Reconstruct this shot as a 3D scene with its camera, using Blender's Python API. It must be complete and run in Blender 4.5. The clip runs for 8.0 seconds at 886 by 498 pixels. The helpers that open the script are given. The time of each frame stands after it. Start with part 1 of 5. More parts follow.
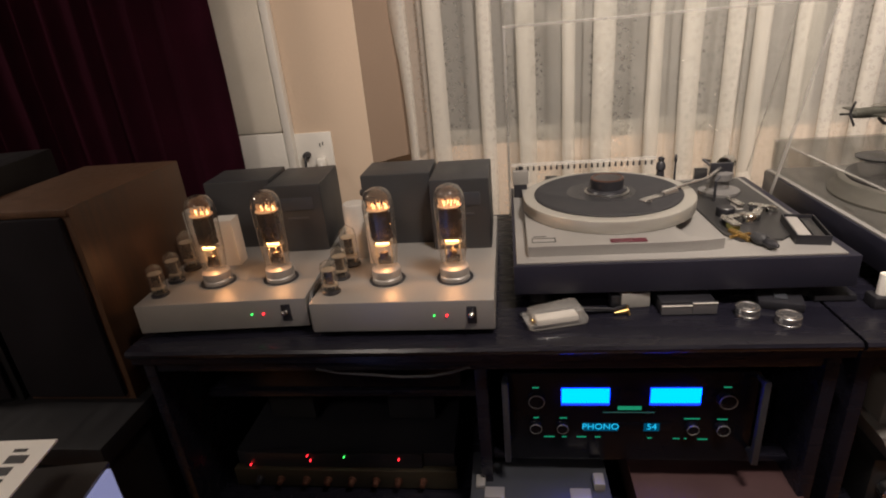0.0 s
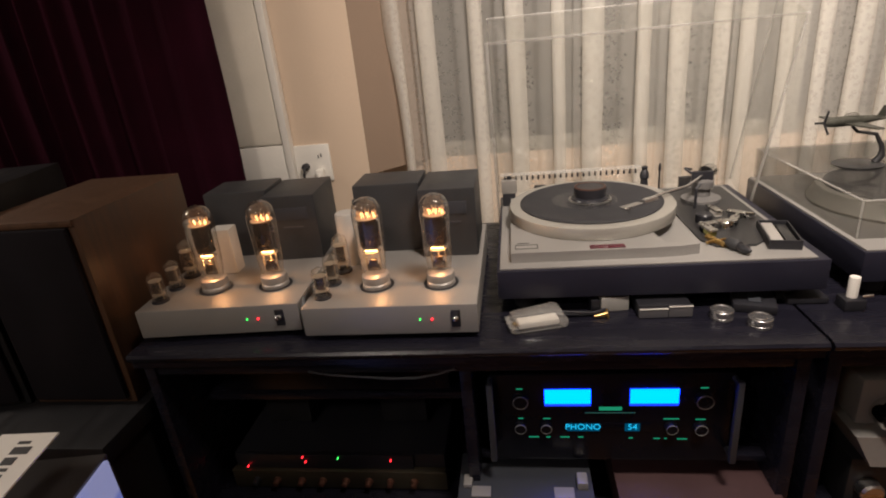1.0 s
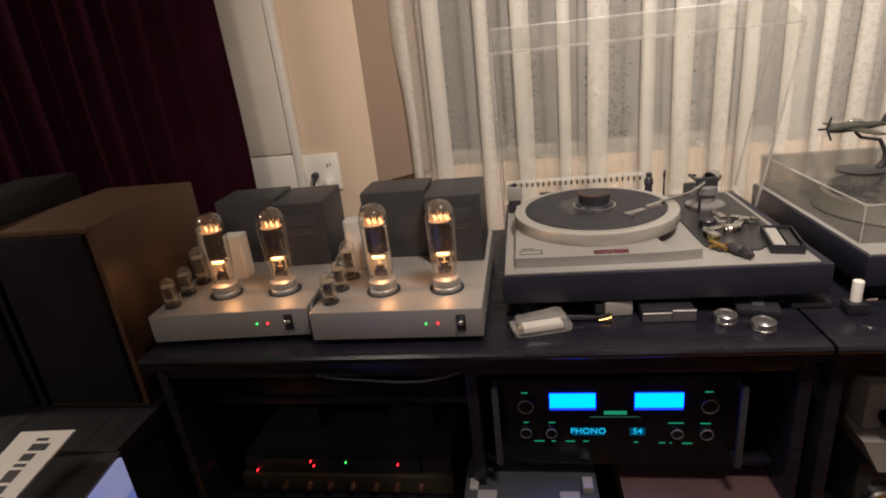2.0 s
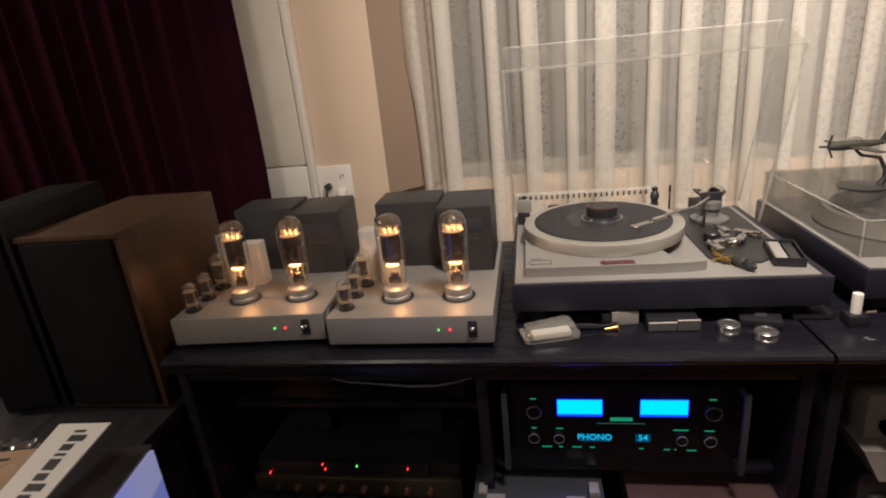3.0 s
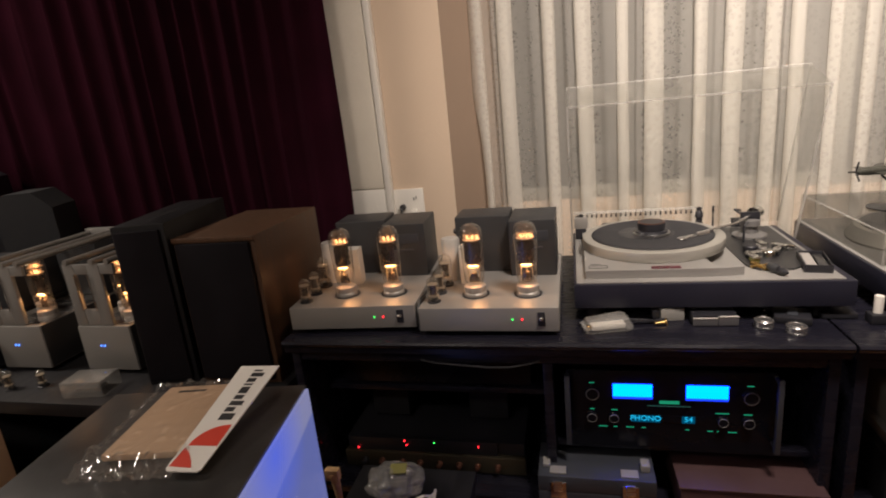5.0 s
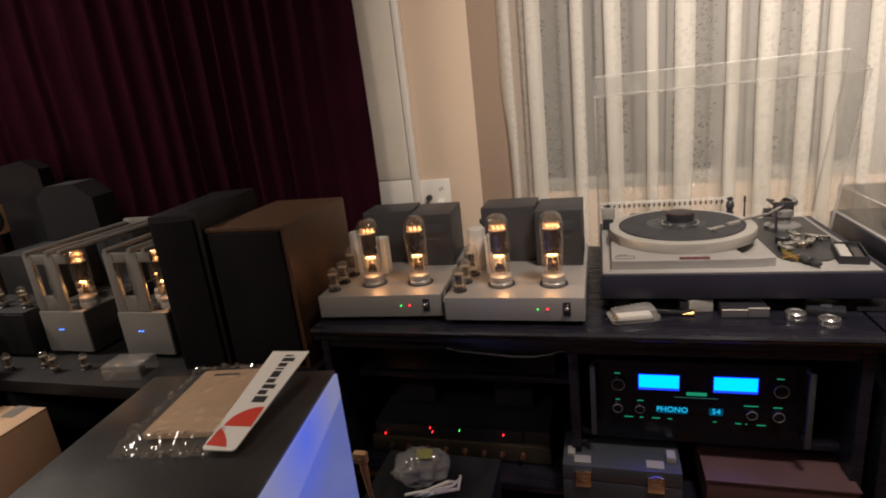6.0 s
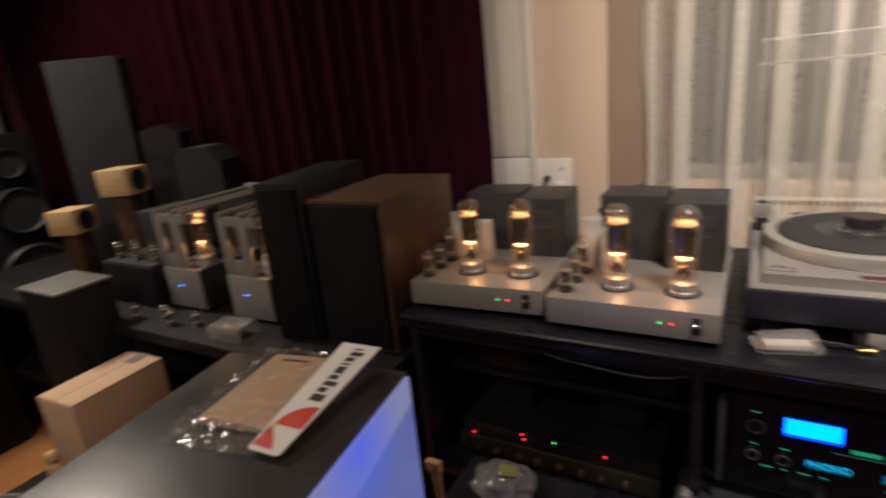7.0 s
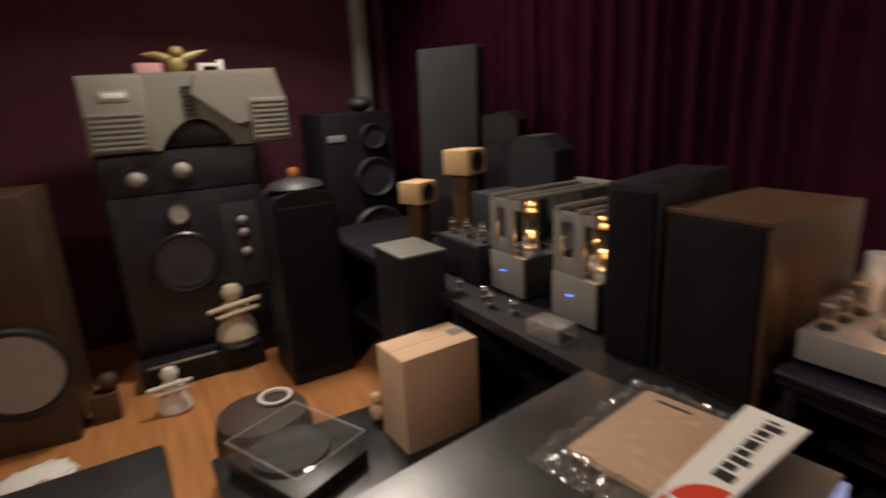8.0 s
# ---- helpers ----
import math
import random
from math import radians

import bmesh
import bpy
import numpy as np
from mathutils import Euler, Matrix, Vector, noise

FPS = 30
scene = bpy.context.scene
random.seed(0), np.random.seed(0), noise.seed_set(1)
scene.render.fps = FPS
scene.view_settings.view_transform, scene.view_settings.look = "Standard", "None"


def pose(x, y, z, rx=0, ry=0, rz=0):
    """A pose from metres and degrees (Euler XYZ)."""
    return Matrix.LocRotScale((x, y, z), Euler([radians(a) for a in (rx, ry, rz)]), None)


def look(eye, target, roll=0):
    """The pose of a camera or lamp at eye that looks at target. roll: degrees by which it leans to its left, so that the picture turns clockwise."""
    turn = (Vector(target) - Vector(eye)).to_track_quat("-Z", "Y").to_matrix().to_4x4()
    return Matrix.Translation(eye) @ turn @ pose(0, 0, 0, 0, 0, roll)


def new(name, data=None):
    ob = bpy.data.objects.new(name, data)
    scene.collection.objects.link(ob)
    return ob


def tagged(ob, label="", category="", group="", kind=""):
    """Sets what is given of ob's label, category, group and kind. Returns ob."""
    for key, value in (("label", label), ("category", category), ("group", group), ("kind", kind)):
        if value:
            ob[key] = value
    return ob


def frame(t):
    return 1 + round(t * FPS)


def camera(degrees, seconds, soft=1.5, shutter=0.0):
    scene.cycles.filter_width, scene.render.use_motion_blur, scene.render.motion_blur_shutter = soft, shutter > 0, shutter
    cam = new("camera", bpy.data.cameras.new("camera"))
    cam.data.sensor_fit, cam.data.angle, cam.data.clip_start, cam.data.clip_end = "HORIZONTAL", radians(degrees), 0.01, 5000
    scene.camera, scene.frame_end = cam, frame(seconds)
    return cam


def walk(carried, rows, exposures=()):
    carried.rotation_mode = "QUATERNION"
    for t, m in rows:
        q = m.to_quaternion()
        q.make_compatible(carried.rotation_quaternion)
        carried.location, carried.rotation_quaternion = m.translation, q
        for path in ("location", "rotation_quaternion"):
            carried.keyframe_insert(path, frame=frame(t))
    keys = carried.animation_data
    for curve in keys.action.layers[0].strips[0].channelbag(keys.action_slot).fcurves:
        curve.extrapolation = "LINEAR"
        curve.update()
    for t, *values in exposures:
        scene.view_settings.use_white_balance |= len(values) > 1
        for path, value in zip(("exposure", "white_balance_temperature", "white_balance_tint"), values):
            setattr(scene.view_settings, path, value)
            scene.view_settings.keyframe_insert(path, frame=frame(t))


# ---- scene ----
cam = camera(78.5, 8.0, soft=1.9, shutter=0.6)
PATH = [
    (0, (0.023, -0.781, 1.359), (-0.234, 1.048, 0.592), -5.2),
    (0.5, (0.036, -0.81, 1.359), (-0.242, 1.019, 0.601), -5.6),
    (1, (0.068, -0.818, 1.367), (-0.214, 1.021, 0.635), -5.8),
    (1.5, (0.078, -0.83, 1.363), (-0.233, 1.012, 0.648), -6.4),
    (3, (0.068, -0.877, 1.374), (-0.262, 0.985, 0.723), -5.7),
    (3.5, (0.047, -0.94, 1.377), (-0.312, 0.925, 0.75), -5.5),
    (4, (0.042, -1.016, 1.386), (-0.326, 0.866, 0.818), -5.0),
    (4.5, (0.029, -1.089, 1.389), (-0.389, 0.795, 0.864), -5.1),
    (6, (0.032, -1.129, 1.39), (-0.537, 0.709, 0.843), -6.4),
    (6.5, (0.04, -1.04, 1.379), (-0.626, 0.758, 0.81), -5.8),
    (7, (0.024, -0.973, 1.369), (-0.958, 0.668, 0.784), -5.8),
    (7.5, (-0.117, -0.992, 1.371), (-1.493, 0.356, 0.832), -4.7),
    (8, (-0.202, -0.995, 1.371), (-1.874, -0.031, 0.845), -3.2),
]
walk(cam, [(t, look(eye, target, roll)) for t, eye, target, roll in PATH], [(0, -0.05), (3, 0.0), (7.0, 0.0), (7.5, 0.05), (8.0, 0.45)])

# ---------------------------------------------------------------- light
world = bpy.data.worlds.new("night")
world.use_nodes = True
world.node_tree.nodes["Background"].inputs[0].default_value = (0.02, 0.025, 0.04, 1)
world.node_tree.nodes["Background"].inputs[1].default_value = 0.4
scene.world = world


def area_lamp(name, at, target, size, power, colour, spread):
    data = bpy.data.lights.new(name, "AREA")
    data.shape, data.size, data.energy, data.color, data.spread = "DISK", size, power, colour, radians(spread)
    ob = new(name, data)
    ob.matrix_world = look(at, target)
    return ob


area_lamp("ceiling_lamp", (0.50, -0.48, 2.53), (0.82, 1.0, 1.35), 0.35, 37.5, (1.0, 0.865, 0.765), 112)
area_lamp("far_ceiling_lamp", (-2.82, -0.26, 2.55), (-1.85, -0.45, 0.4), 0.45, 30, (1.0, 0.87, 0.755), 165)


area_lamp("room_ceiling_lamp", (-0.9, -1.95, 2.56), (-1.7, -0.1, 0.75), 0.40, 10, (1.0, 0.87, 0.755), 120)


# ---------------------------------------------------------------- materials
def ramp_mix(nt, fac, a, b):
    m = nt.nodes.new("ShaderNodeMix")
    m.data_type = "RGBA"
    nt.links.new(fac, m.inputs["Factor"])
    for key, v in (("A", a), ("B", b)):
        sock = [i for i in m.inputs if i.name == key and i.type == "RGBA"][0]
        if isinstance(v, tuple):
            sock.default_value = (*v, 1)
        else:
            nt.links.new(v, sock)
    return [o for o in m.outputs if o.type == "RGBA"][0]


def noise_tex(nt, scale, detail=4, stretch=(1, 1, 1), rough=0.55):
    co = nt.nodes.new("ShaderNodeTexCoord")
    mp = nt.nodes.new("ShaderNodeMapping")
    mp.inputs["Scale"].default_value = stretch
    n = nt.nodes.new("ShaderNodeTexNoise")
    n.inputs["Scale"].default_value, n.inputs["Detail"].default_value, n.inputs["Roughness"].default_value = scale, detail, rough
    nt.links.new(co.outputs["Object"], mp.inputs["Vector"])
    nt.links.new(mp.outputs["Vector"], n.inputs["Vector"])
    return n.outputs["Fac"]


def stretch_range(nt, fac, lo, hi, a=0.0, b=1.0):
    r = nt.nodes.new("ShaderNodeMapRange")
    nt.links.new(fac, r.inputs["Value"])
    for i, v in zip(("From Min", "From Max", "To Min", "To Max"), (lo, hi, a, b)):
        r.inputs[i].default_value = v
    return r.outputs["Result"]


def mat(name, col, rough=0.5, metal=0.0, var=0.15, scale=6.0, fine=90.0, bump=0.08, stretch=(1, 1, 1), coat=0.0, sheen=0.0, col2=None, emit=None, power=0.0):
    """A painted, metal, wood or cloth surface with variation at two scales."""
    m = bpy.data.materials.new(name)
    m.use_nodes = True
    nt = m.node_tree
    p = nt.nodes["Principled BSDF"]
    dark = tuple(c * (1 - var) for c in col)
    light = col2 or tuple(min(1, c * (1 + var)) for c in col)
    big = stretch_range(nt, noise_tex(nt, scale, 5, stretch), 0.32, 0.68)
    small = noise_tex(nt, fine, 3, stretch)
    mixed = ramp_mix(nt, big, dark, light)
    speck = stretch_range(nt, small, 0.3, 0.7)
    col_out = ramp_mix(nt, speck, tuple(c * (1 - var * 0.4) for c in col), mixed)
    nt.links.new(col_out, p.inputs["Base Color"])
    nt.links.new(stretch_range(nt, big, 0, 1, max(0.02, rough - 0.07), min(1, rough + 0.08)), p.inputs["Roughness"])
    p.inputs["Metallic"].default_value = metal
    p.inputs["Coat Weight"].default_value = coat
    p.inputs["Coat Roughness"].default_value = 0.12
    p.inputs["Sheen Weight"].default_value = sheen
    if emit:
        p.inputs["Emission Color"].default_value = (*emit, 1)
        p.inputs["Emission Strength"].default_value = power
    if bump:
        b = nt.nodes.new("ShaderNodeBump")
        b.inputs["Strength"].default_value, b.inputs["Distance"].default_value = bump, 0.002
        nt.links.new(small, b.inputs["Height"])
        nt.links.new(b.outputs["Normal"], p.inputs["Normal"])
    return m


def glow(name, col, power):
    m = bpy.data.materials.new(name)
    m.use_nodes = True
    nt = m.node_tree
    nt.nodes.clear()
    e, o = nt.nodes.new("ShaderNodeEmission"), nt.nodes.new("ShaderNodeOutputMaterial")
    e.inputs[0].default_value, e.inputs[1].default_value = (*col, 1), power
    nt.links.new(e.outputs[0], o.inputs[0])
    return m


def clear(name, tint=(1, 1, 1), rough=0.03, ior=1.45, pale_mix=0.0, edge=0.55, rim=4.0):
    """Thin glass or acrylic: clear, with a mirror gloss, and a pale film for dust or for painted bright edges."""
    m = bpy.data.materials.new(name)
    m.use_nodes = True
    nt = m.node_tree
    nt.nodes.clear()
    tr, gl, fr, pw, ml, mx, o = (nt.nodes.new("ShaderNode" + k) for k in ("BsdfTransparent", "BsdfGlossy", "LayerWeight", "Math", "Math", "MixShader", "OutputMaterial"))
    tr.inputs[0].default_value = (*tint, 1)
    gl.inputs["Roughness"].default_value = rough
    fr.inputs["Blend"].default_value = 0.5
    pw.operation, ml.operation = "POWER", "MULTIPLY_ADD"
    pw.inputs[1].default_value = rim
    ml.inputs[1].default_value, ml.inputs[2].default_value = edge, ((ior - 1) / (ior + 1)) ** 2
    nt.links.new(fr.outputs["Facing"], pw.inputs[0])
    nt.links.new(pw.outputs[0], ml.inputs[0])
    nt.links.new(ml.outputs[0], mx.inputs[0])
    nt.links.new(tr.outputs[0], mx.inputs[1])
    nt.links.new(gl.outputs[0], mx.inputs[2])
    last = mx
    if pale_mix:
        df, mx2 = nt.nodes.new("ShaderNodeBsdfDiffuse"), nt.nodes.new("ShaderNodeMixShader")
        df.inputs[0].default_value = (0.8, 0.78, 0.74, 1)
        nt.links.new(stretch_range(nt, noise_tex(nt, 5, 5), 0.35, 0.7, pale_mix * 0.5, pale_mix * 1.5), mx2.inputs[0])
        nt.links.new(mx.outputs[0], mx2.inputs[1])
        nt.links.new(df.outputs[0], mx2.inputs[2])
        last = mx2
    nt.links.new(last.outputs[0], o.inputs[0])
    return m


def sheer():
    """Fine net cloth with woven flower sprigs: threads reflect and pass light, the holes between are open."""
    m = bpy.data.materials.new("lace_net")
    m.use_nodes = True
    nt = m.node_tree
    nt.nodes.clear()
    df, tl, ad, tr, mx, o = (nt.nodes.new("ShaderNode" + k) for k in ("BsdfDiffuse", "BsdfTranslucent", "MixShader", "BsdfTransparent", "MixShader", "OutputMaterial"))
    df.inputs[0].default_value = (0.80, 0.77, 0.71, 1)
    tl.inputs[0].default_value = (0.80, 0.76, 0.68, 1)
    ad.inputs[0].default_value = 0.35
    uv = nt.nodes.new("ShaderNodeUVMap")
    vor = nt.nodes.new("ShaderNodeTexVoronoi")
    vor.inputs["Scale"].default_value = 60
    nz = nt.nodes.new("ShaderNodeTexNoise")
    nz.inputs["Scale"].default_value, nz.inputs["Detail"].default_value = 190, 3
    band = nt.nodes.new("ShaderNodeTexNoise")
    band.inputs["Scale"].default_value, band.inputs["Detail"].default_value = 6, 2
    mp = nt.nodes.new("ShaderNodeMapping")
    mp.inputs["Scale"].default_value = (1.6, 0.05, 1)
    for n in (vor, nz, mp):
        nt.links.new(uv.outputs[0], n.inputs["Vector"])
    nt.links.new(mp.outputs[0], band.inputs["Vector"])
    sprig = stretch_range(nt, vor.outputs["Distance"], 0.30, 0.55, 1, 0)
    thread = stretch_range(nt, nz.outputs["Fac"], 0.36, 0.62)
    strip = stretch_range(nt, band.outputs["Fac"], 0.38, 0.56)
    mul = nt.nodes.new("ShaderNodeMath")
    mul.operation = "MULTIPLY"
    nt.links.new(sprig, mul.inputs[0])
    nt.links.new(thread, mul.inputs[1])
    mul2 = nt.nodes.new("ShaderNodeMath")
    mul2.operation = "MULTIPLY"
    nt.links.new(mul.outputs[0], mul2.inputs[0])
    nt.links.new(strip, mul2.inputs[1])
    # Brightness of the folds is put into the net's density through a second map.
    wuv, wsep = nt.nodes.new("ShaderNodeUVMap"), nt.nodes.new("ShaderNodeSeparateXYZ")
    wuv.uv_map = "FoldTone"
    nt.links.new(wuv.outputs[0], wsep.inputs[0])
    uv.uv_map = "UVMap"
    fold_tone = stretch_range(nt, wsep.outputs["X"], 0.0, 1.0, 0.33, 0.50)
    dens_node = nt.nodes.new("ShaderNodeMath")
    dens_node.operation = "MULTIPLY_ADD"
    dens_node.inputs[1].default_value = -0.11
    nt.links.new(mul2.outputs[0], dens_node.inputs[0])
    nt.links.new(fold_tone, dens_node.inputs[2])
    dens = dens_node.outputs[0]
    nt.links.new(df.outputs[0], ad.inputs[1])
    nt.links.new(tl.outputs[0], ad.inputs[2])
    nt.links.new(dens, mx.inputs[0])
    nt.links.new(tr.outputs[0], mx.inputs[1])
    nt.links.new(ad.outputs[0], mx.inputs[2])
    nt.links.new(mx.outputs[0], o.inputs[0])
    return m


def glow_side_mat():
    """A panel given its own glow: pale lavender, with a blue halo and a darker slanted field."""
    m = bpy.data.materials.new("glowing_side")
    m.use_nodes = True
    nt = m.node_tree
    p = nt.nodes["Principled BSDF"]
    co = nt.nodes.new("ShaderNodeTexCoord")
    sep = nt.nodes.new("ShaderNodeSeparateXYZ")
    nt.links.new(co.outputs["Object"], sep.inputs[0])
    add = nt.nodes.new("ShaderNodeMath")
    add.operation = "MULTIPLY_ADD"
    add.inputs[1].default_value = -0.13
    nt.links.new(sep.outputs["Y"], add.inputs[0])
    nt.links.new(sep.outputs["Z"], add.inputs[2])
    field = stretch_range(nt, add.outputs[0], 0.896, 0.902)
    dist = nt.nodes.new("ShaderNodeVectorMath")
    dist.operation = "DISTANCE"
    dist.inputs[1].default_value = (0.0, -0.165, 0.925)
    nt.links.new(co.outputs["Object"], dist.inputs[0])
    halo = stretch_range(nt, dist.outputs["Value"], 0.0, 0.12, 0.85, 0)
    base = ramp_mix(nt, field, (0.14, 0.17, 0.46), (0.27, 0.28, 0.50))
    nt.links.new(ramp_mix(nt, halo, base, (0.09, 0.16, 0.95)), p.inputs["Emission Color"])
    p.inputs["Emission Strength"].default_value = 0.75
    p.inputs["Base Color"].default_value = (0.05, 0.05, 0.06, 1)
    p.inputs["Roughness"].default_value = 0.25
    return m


WALL = mat("beige_paint", (0.565, 0.44, 0.330), 0.75, var=0.06, scale=2, fine=220, bump=0.12)
# Wall colour darkened: the shade in the window reveal is painted in.
SHADEDREVEAL = mat("shaded_reveal_tone", (0.25, 0.18, 0.13), 0.7, var=0.08, scale=2, fine=200, bump=0.1)
CEIL = mat("white_paint", (0.78, 0.76, 0.72), 0.8, var=0.05, scale=2, fine=200)
MAROON = mat("maroon_wall_cloth", (0.100, 0.034, 0.050), 0.9, var=0.2, scale=3, fine=300, sheen=0.2)
VELVET = mat("burgundy_velvet", (0.022, 0.0040, 0.0090), 0.9, var=0.35, scale=5, fine=260, bump=0.2)
for m_ in (VELVET, MAROON):
    m_.node_tree.nodes["Principled BSDF"].inputs["Specular IOR Level"].default_value = 0.02
FLOORWOOD = mat("orange_floor_wood", (0.46, 0.20, 0.07), 0.38, var=0.3, scale=3, fine=40, stretch=(1, 9, 1), bump=0.05)
LACE = sheer()
# Blue glow lying over the cabinets is put into this dark base colour.
DARKWOOD = mat("dark_lacquer_blue_spill", (0.0095, 0.0092, 0.0150), 0.26, var=0.22, scale=5, fine=60, stretch=(1, 8, 8), bump=0.05)
BLACKWOOD = mat("black_vinyl_wood", (0.0135, 0.0132, 0.0150), 0.5, var=0.3, scale=6, fine=120, stretch=(8, 1, 1))
# Bluer copy of the black, so the plinths carry the blue glow as paint.
PLINTHBLACK = mat("plinth_lacquer_blue_spill", (0.0125, 0.0125, 0.0230), 0.45, var=0.2, scale=6, fine=120, bump=0.05)
WALNUT = mat("walnut_veneer", (0.078, 0.038, 0.019), 0.55, var=0.4, scale=9, fine=70, stretch=(9, 9, 1), bump=0.05)
GRILLE = mat("black_grille_cloth", (0.014, 0.0125, 0.015), 0.95, var=0.3, scale=8, fine=500, bump=0.3)
for m_, spec in ((DARKWOOD, 0.32), (BLACKWOOD, 0.25), (GRILLE, 0.05)):
    m_.node_tree.nodes["Principled BSDF"].inputs["Specular IOR Level"].default_value = spec
SILVER = mat("satin_silver_paint", (0.30, 0.29, 0.275), 0.42, metal=0.35, var=0.07, scale=5, fine=300, bump=0.05)
CHROME = mat("chrome", (0.75, 0.74, 0.72), 0.12, metal=1, var=0.05, bump=0)
ALU = mat("brushed_aluminium", (0.62, 0.61, 0.59), 0.28, metal=1, var=0.08, scale=10, fine=150, stretch=(1, 1, 12))
GREYPALE = mat("pale_grey_plastic", (0.50, 0.475, 0.43), 0.45, var=0.08, scale=8, bump=0.03)
GUNMETAL = mat("dark_grey_hammered_paint", (0.038, 0.039, 0.042), 0.48, metal=0.25, var=0.15, scale=6, fine=250, bump=0.15)
BLACKPL = mat("black_plastic", (0.017, 0.017, 0.021), 0.35, var=0.25, scale=9)
RUBBER = mat("dark_rubber_mat", (0.019, 0.019, 0.022), 0.7, var=0.15, scale=12, fine=300, bump=0.2)
PLATTER = mat("pale_cast_metal", (0.37, 0.355, 0.32), 0.40, metal=0.4, var=0.07, scale=6, fine=300)
WHITEPL = mat("white_plastic", (0.72, 0.69, 0.63), 0.4, var=0.05, scale=8, bump=0.03)
LEATHER = mat("white_padded_leatherette", (0.62, 0.570, 0.485), 0.5, var=0.08, scale=7, fine=180, bump=0.2)
CARDBOARD = mat("kraft_cardboard", (0.62, 0.42, 0.27), 0.8, var=0.1, scale=5, fine=160, stretch=(1, 1, 3), bump=0.1)
PAPER = mat("white_card", (0.76, 0.74, 0.70), 0.55, var=0.04, scale=7, bump=0.02)
REDINK = mat("red_ink", (0.62, 0.045, 0.02), 0.5, var=0.08, bump=0.02)
BLACKINK = mat("black_ink", (0.02, 0.02, 0.022), 0.5, var=0.1, bump=0.02)
BLACKGLOSS = mat("black_gloss_panel", (0.006, 0.006, 0.009), 0.22, var=0.2, bump=0.0)
BLACKGLOSS.node_tree.nodes["Principled BSDF"].inputs["Specular IOR Level"].default_value = 0.2
BRIGHT = mat("bright_turned_metal", (0.60, 0.59, 0.58), 0.24, metal=0.92, var=0.08, fine=200)
DULLALU = mat("dull_aluminium", (0.30, 0.285, 0.265), 0.4, metal=0.4, var=0.1)
DULLGREY = mat("dull_grey_metal", (0.16, 0.155, 0.15), 0.5, metal=0.25, var=0.1)
SATINBLACK = mat("satin_black_lacquer", (0.021, 0.021, 0.022), 0.35, var=0.25, scale=4, fine=150, bump=0.05)
SATINTOP = mat("worn_satin_black", (0.034, 0.034, 0.034), 0.38, var=0.35, scale=7, fine=120, bump=0.1)
SATINTOP.node_tree.nodes["Principled BSDF"].inputs["Specular IOR Level"].default_value = 1.0
COPPER = mat("dull_copper", (0.16, 0.075, 0.05), 0.4, metal=0.7, var=0.15)
BRASS = mat("brass", (0.62, 0.42, 0.16), 0.28, metal=1, var=0.12)
OLIVE = mat("aged_bronze_panel", (0.060, 0.050, 0.032), 0.5, metal=0.5, var=0.3, scale=8)
STEELBLUE = mat("blue_grey_steel", (0.055, 0.06, 0.072), 0.45, metal=0.4, var=0.15)
REDBROWN = mat("red_brown_board", (0.058, 0.030, 0.031), 0.45, var=0.2, scale=5)
PALEWOOD = mat("pale_birch_wood", (0.62, 0.42, 0.22), 0.5, var=0.15, scale=8, stretch=(1, 1, 6))
GREYPLAST = mat("grey_beige_plastic", (0.215, 0.205, 0.172), 0.55, var=0.08, scale=5, fine=240, bump=0.08)
DRIVER = mat("grey_cone_paper", (0.034, 0.034, 0.036), 0.5, var=0.15, scale=9)
PALECONE = mat("pale_grey_cone", (0.30, 0.285, 0.265), 0.55, var=0.1, scale=9)
GREYCLOTH = mat("charcoal_speaker_cloth", (0.014, 0.0145, 0.0175), 0.9, var=0.15, scale=6, fine=400, bump=0.2)
IVORY = mat("ivory_resin", (0.55, 0.47, 0.33), 0.5, var=0.2, scale=30)
PINKRESIN = mat("pink_box_card", (0.55, 0.28, 0.27), 0.6, var=0.1)
OLIVEGOLD = mat("olive_gold_resin", (0.30, 0.22, 0.07), 0.45, var=0.3, scale=30)
BROWNCLOTH = mat("brown_leather", (0.050, 0.028, 0.019), 0.65, var=0.25, scale=8, fine=120, bump=0.2)
GLASS = clear("tube_glass", (0.97, 0.95, 0.92), 0.03, 1.75, pale_mix=0.02, edge=0.9, rim=2.6)
ACRYLIC = clear("clear_acrylic", (0.97, 0.97, 0.96), 0.04, 1.45, pale_mix=0.014, edge=0.3)
CLEAR = clear("bare_clear_plastic", (0.98, 0.98, 0.98), 0.05, 1.4, edge=0.2)
# Edge strips: the light caught along the acrylic is painted as pale diffuse.
EDGE = clear("acrylic_cut_edge", (0.95, 0.95, 0.94), 0.1, 1.3, pale_mix=0.24)
EDGELIT = clear("brighter_acrylic_edge", (0.95, 0.95, 0.94), 0.1, 1.5, pale_mix=0.38)
BAGFILM = clear("crinkled_film", (0.97, 0.97, 0.96), 0.09, 2.1, pale_mix=0.05, edge=0.8)
SMOKE = clear("dusty_acrylic", (0.78, 0.78, 0.77), 0.04, 1.5, pale_mix=0.012, edge=0.3)
# Pale film also paints in the brightness of the plastic's highlights.
FILM = clear("plastic_film", (0.92, 0.92, 0.91), 0.07, 1.9, pale_mix=0.20, edge=0.8)
PANE = clear("window_glass", (0.9, 0.92, 0.92), 0.01, 1.5)
NIGHT = mat("dark_night_haze", (0.062, 0.054, 0.047), 0.9, var=0.2, scale=1.5)
TUBEBASE = mat("worn_nickel_collar", (0.42, 0.39, 0.36), 0.45, metal=0.45, var=0.15, scale=30)
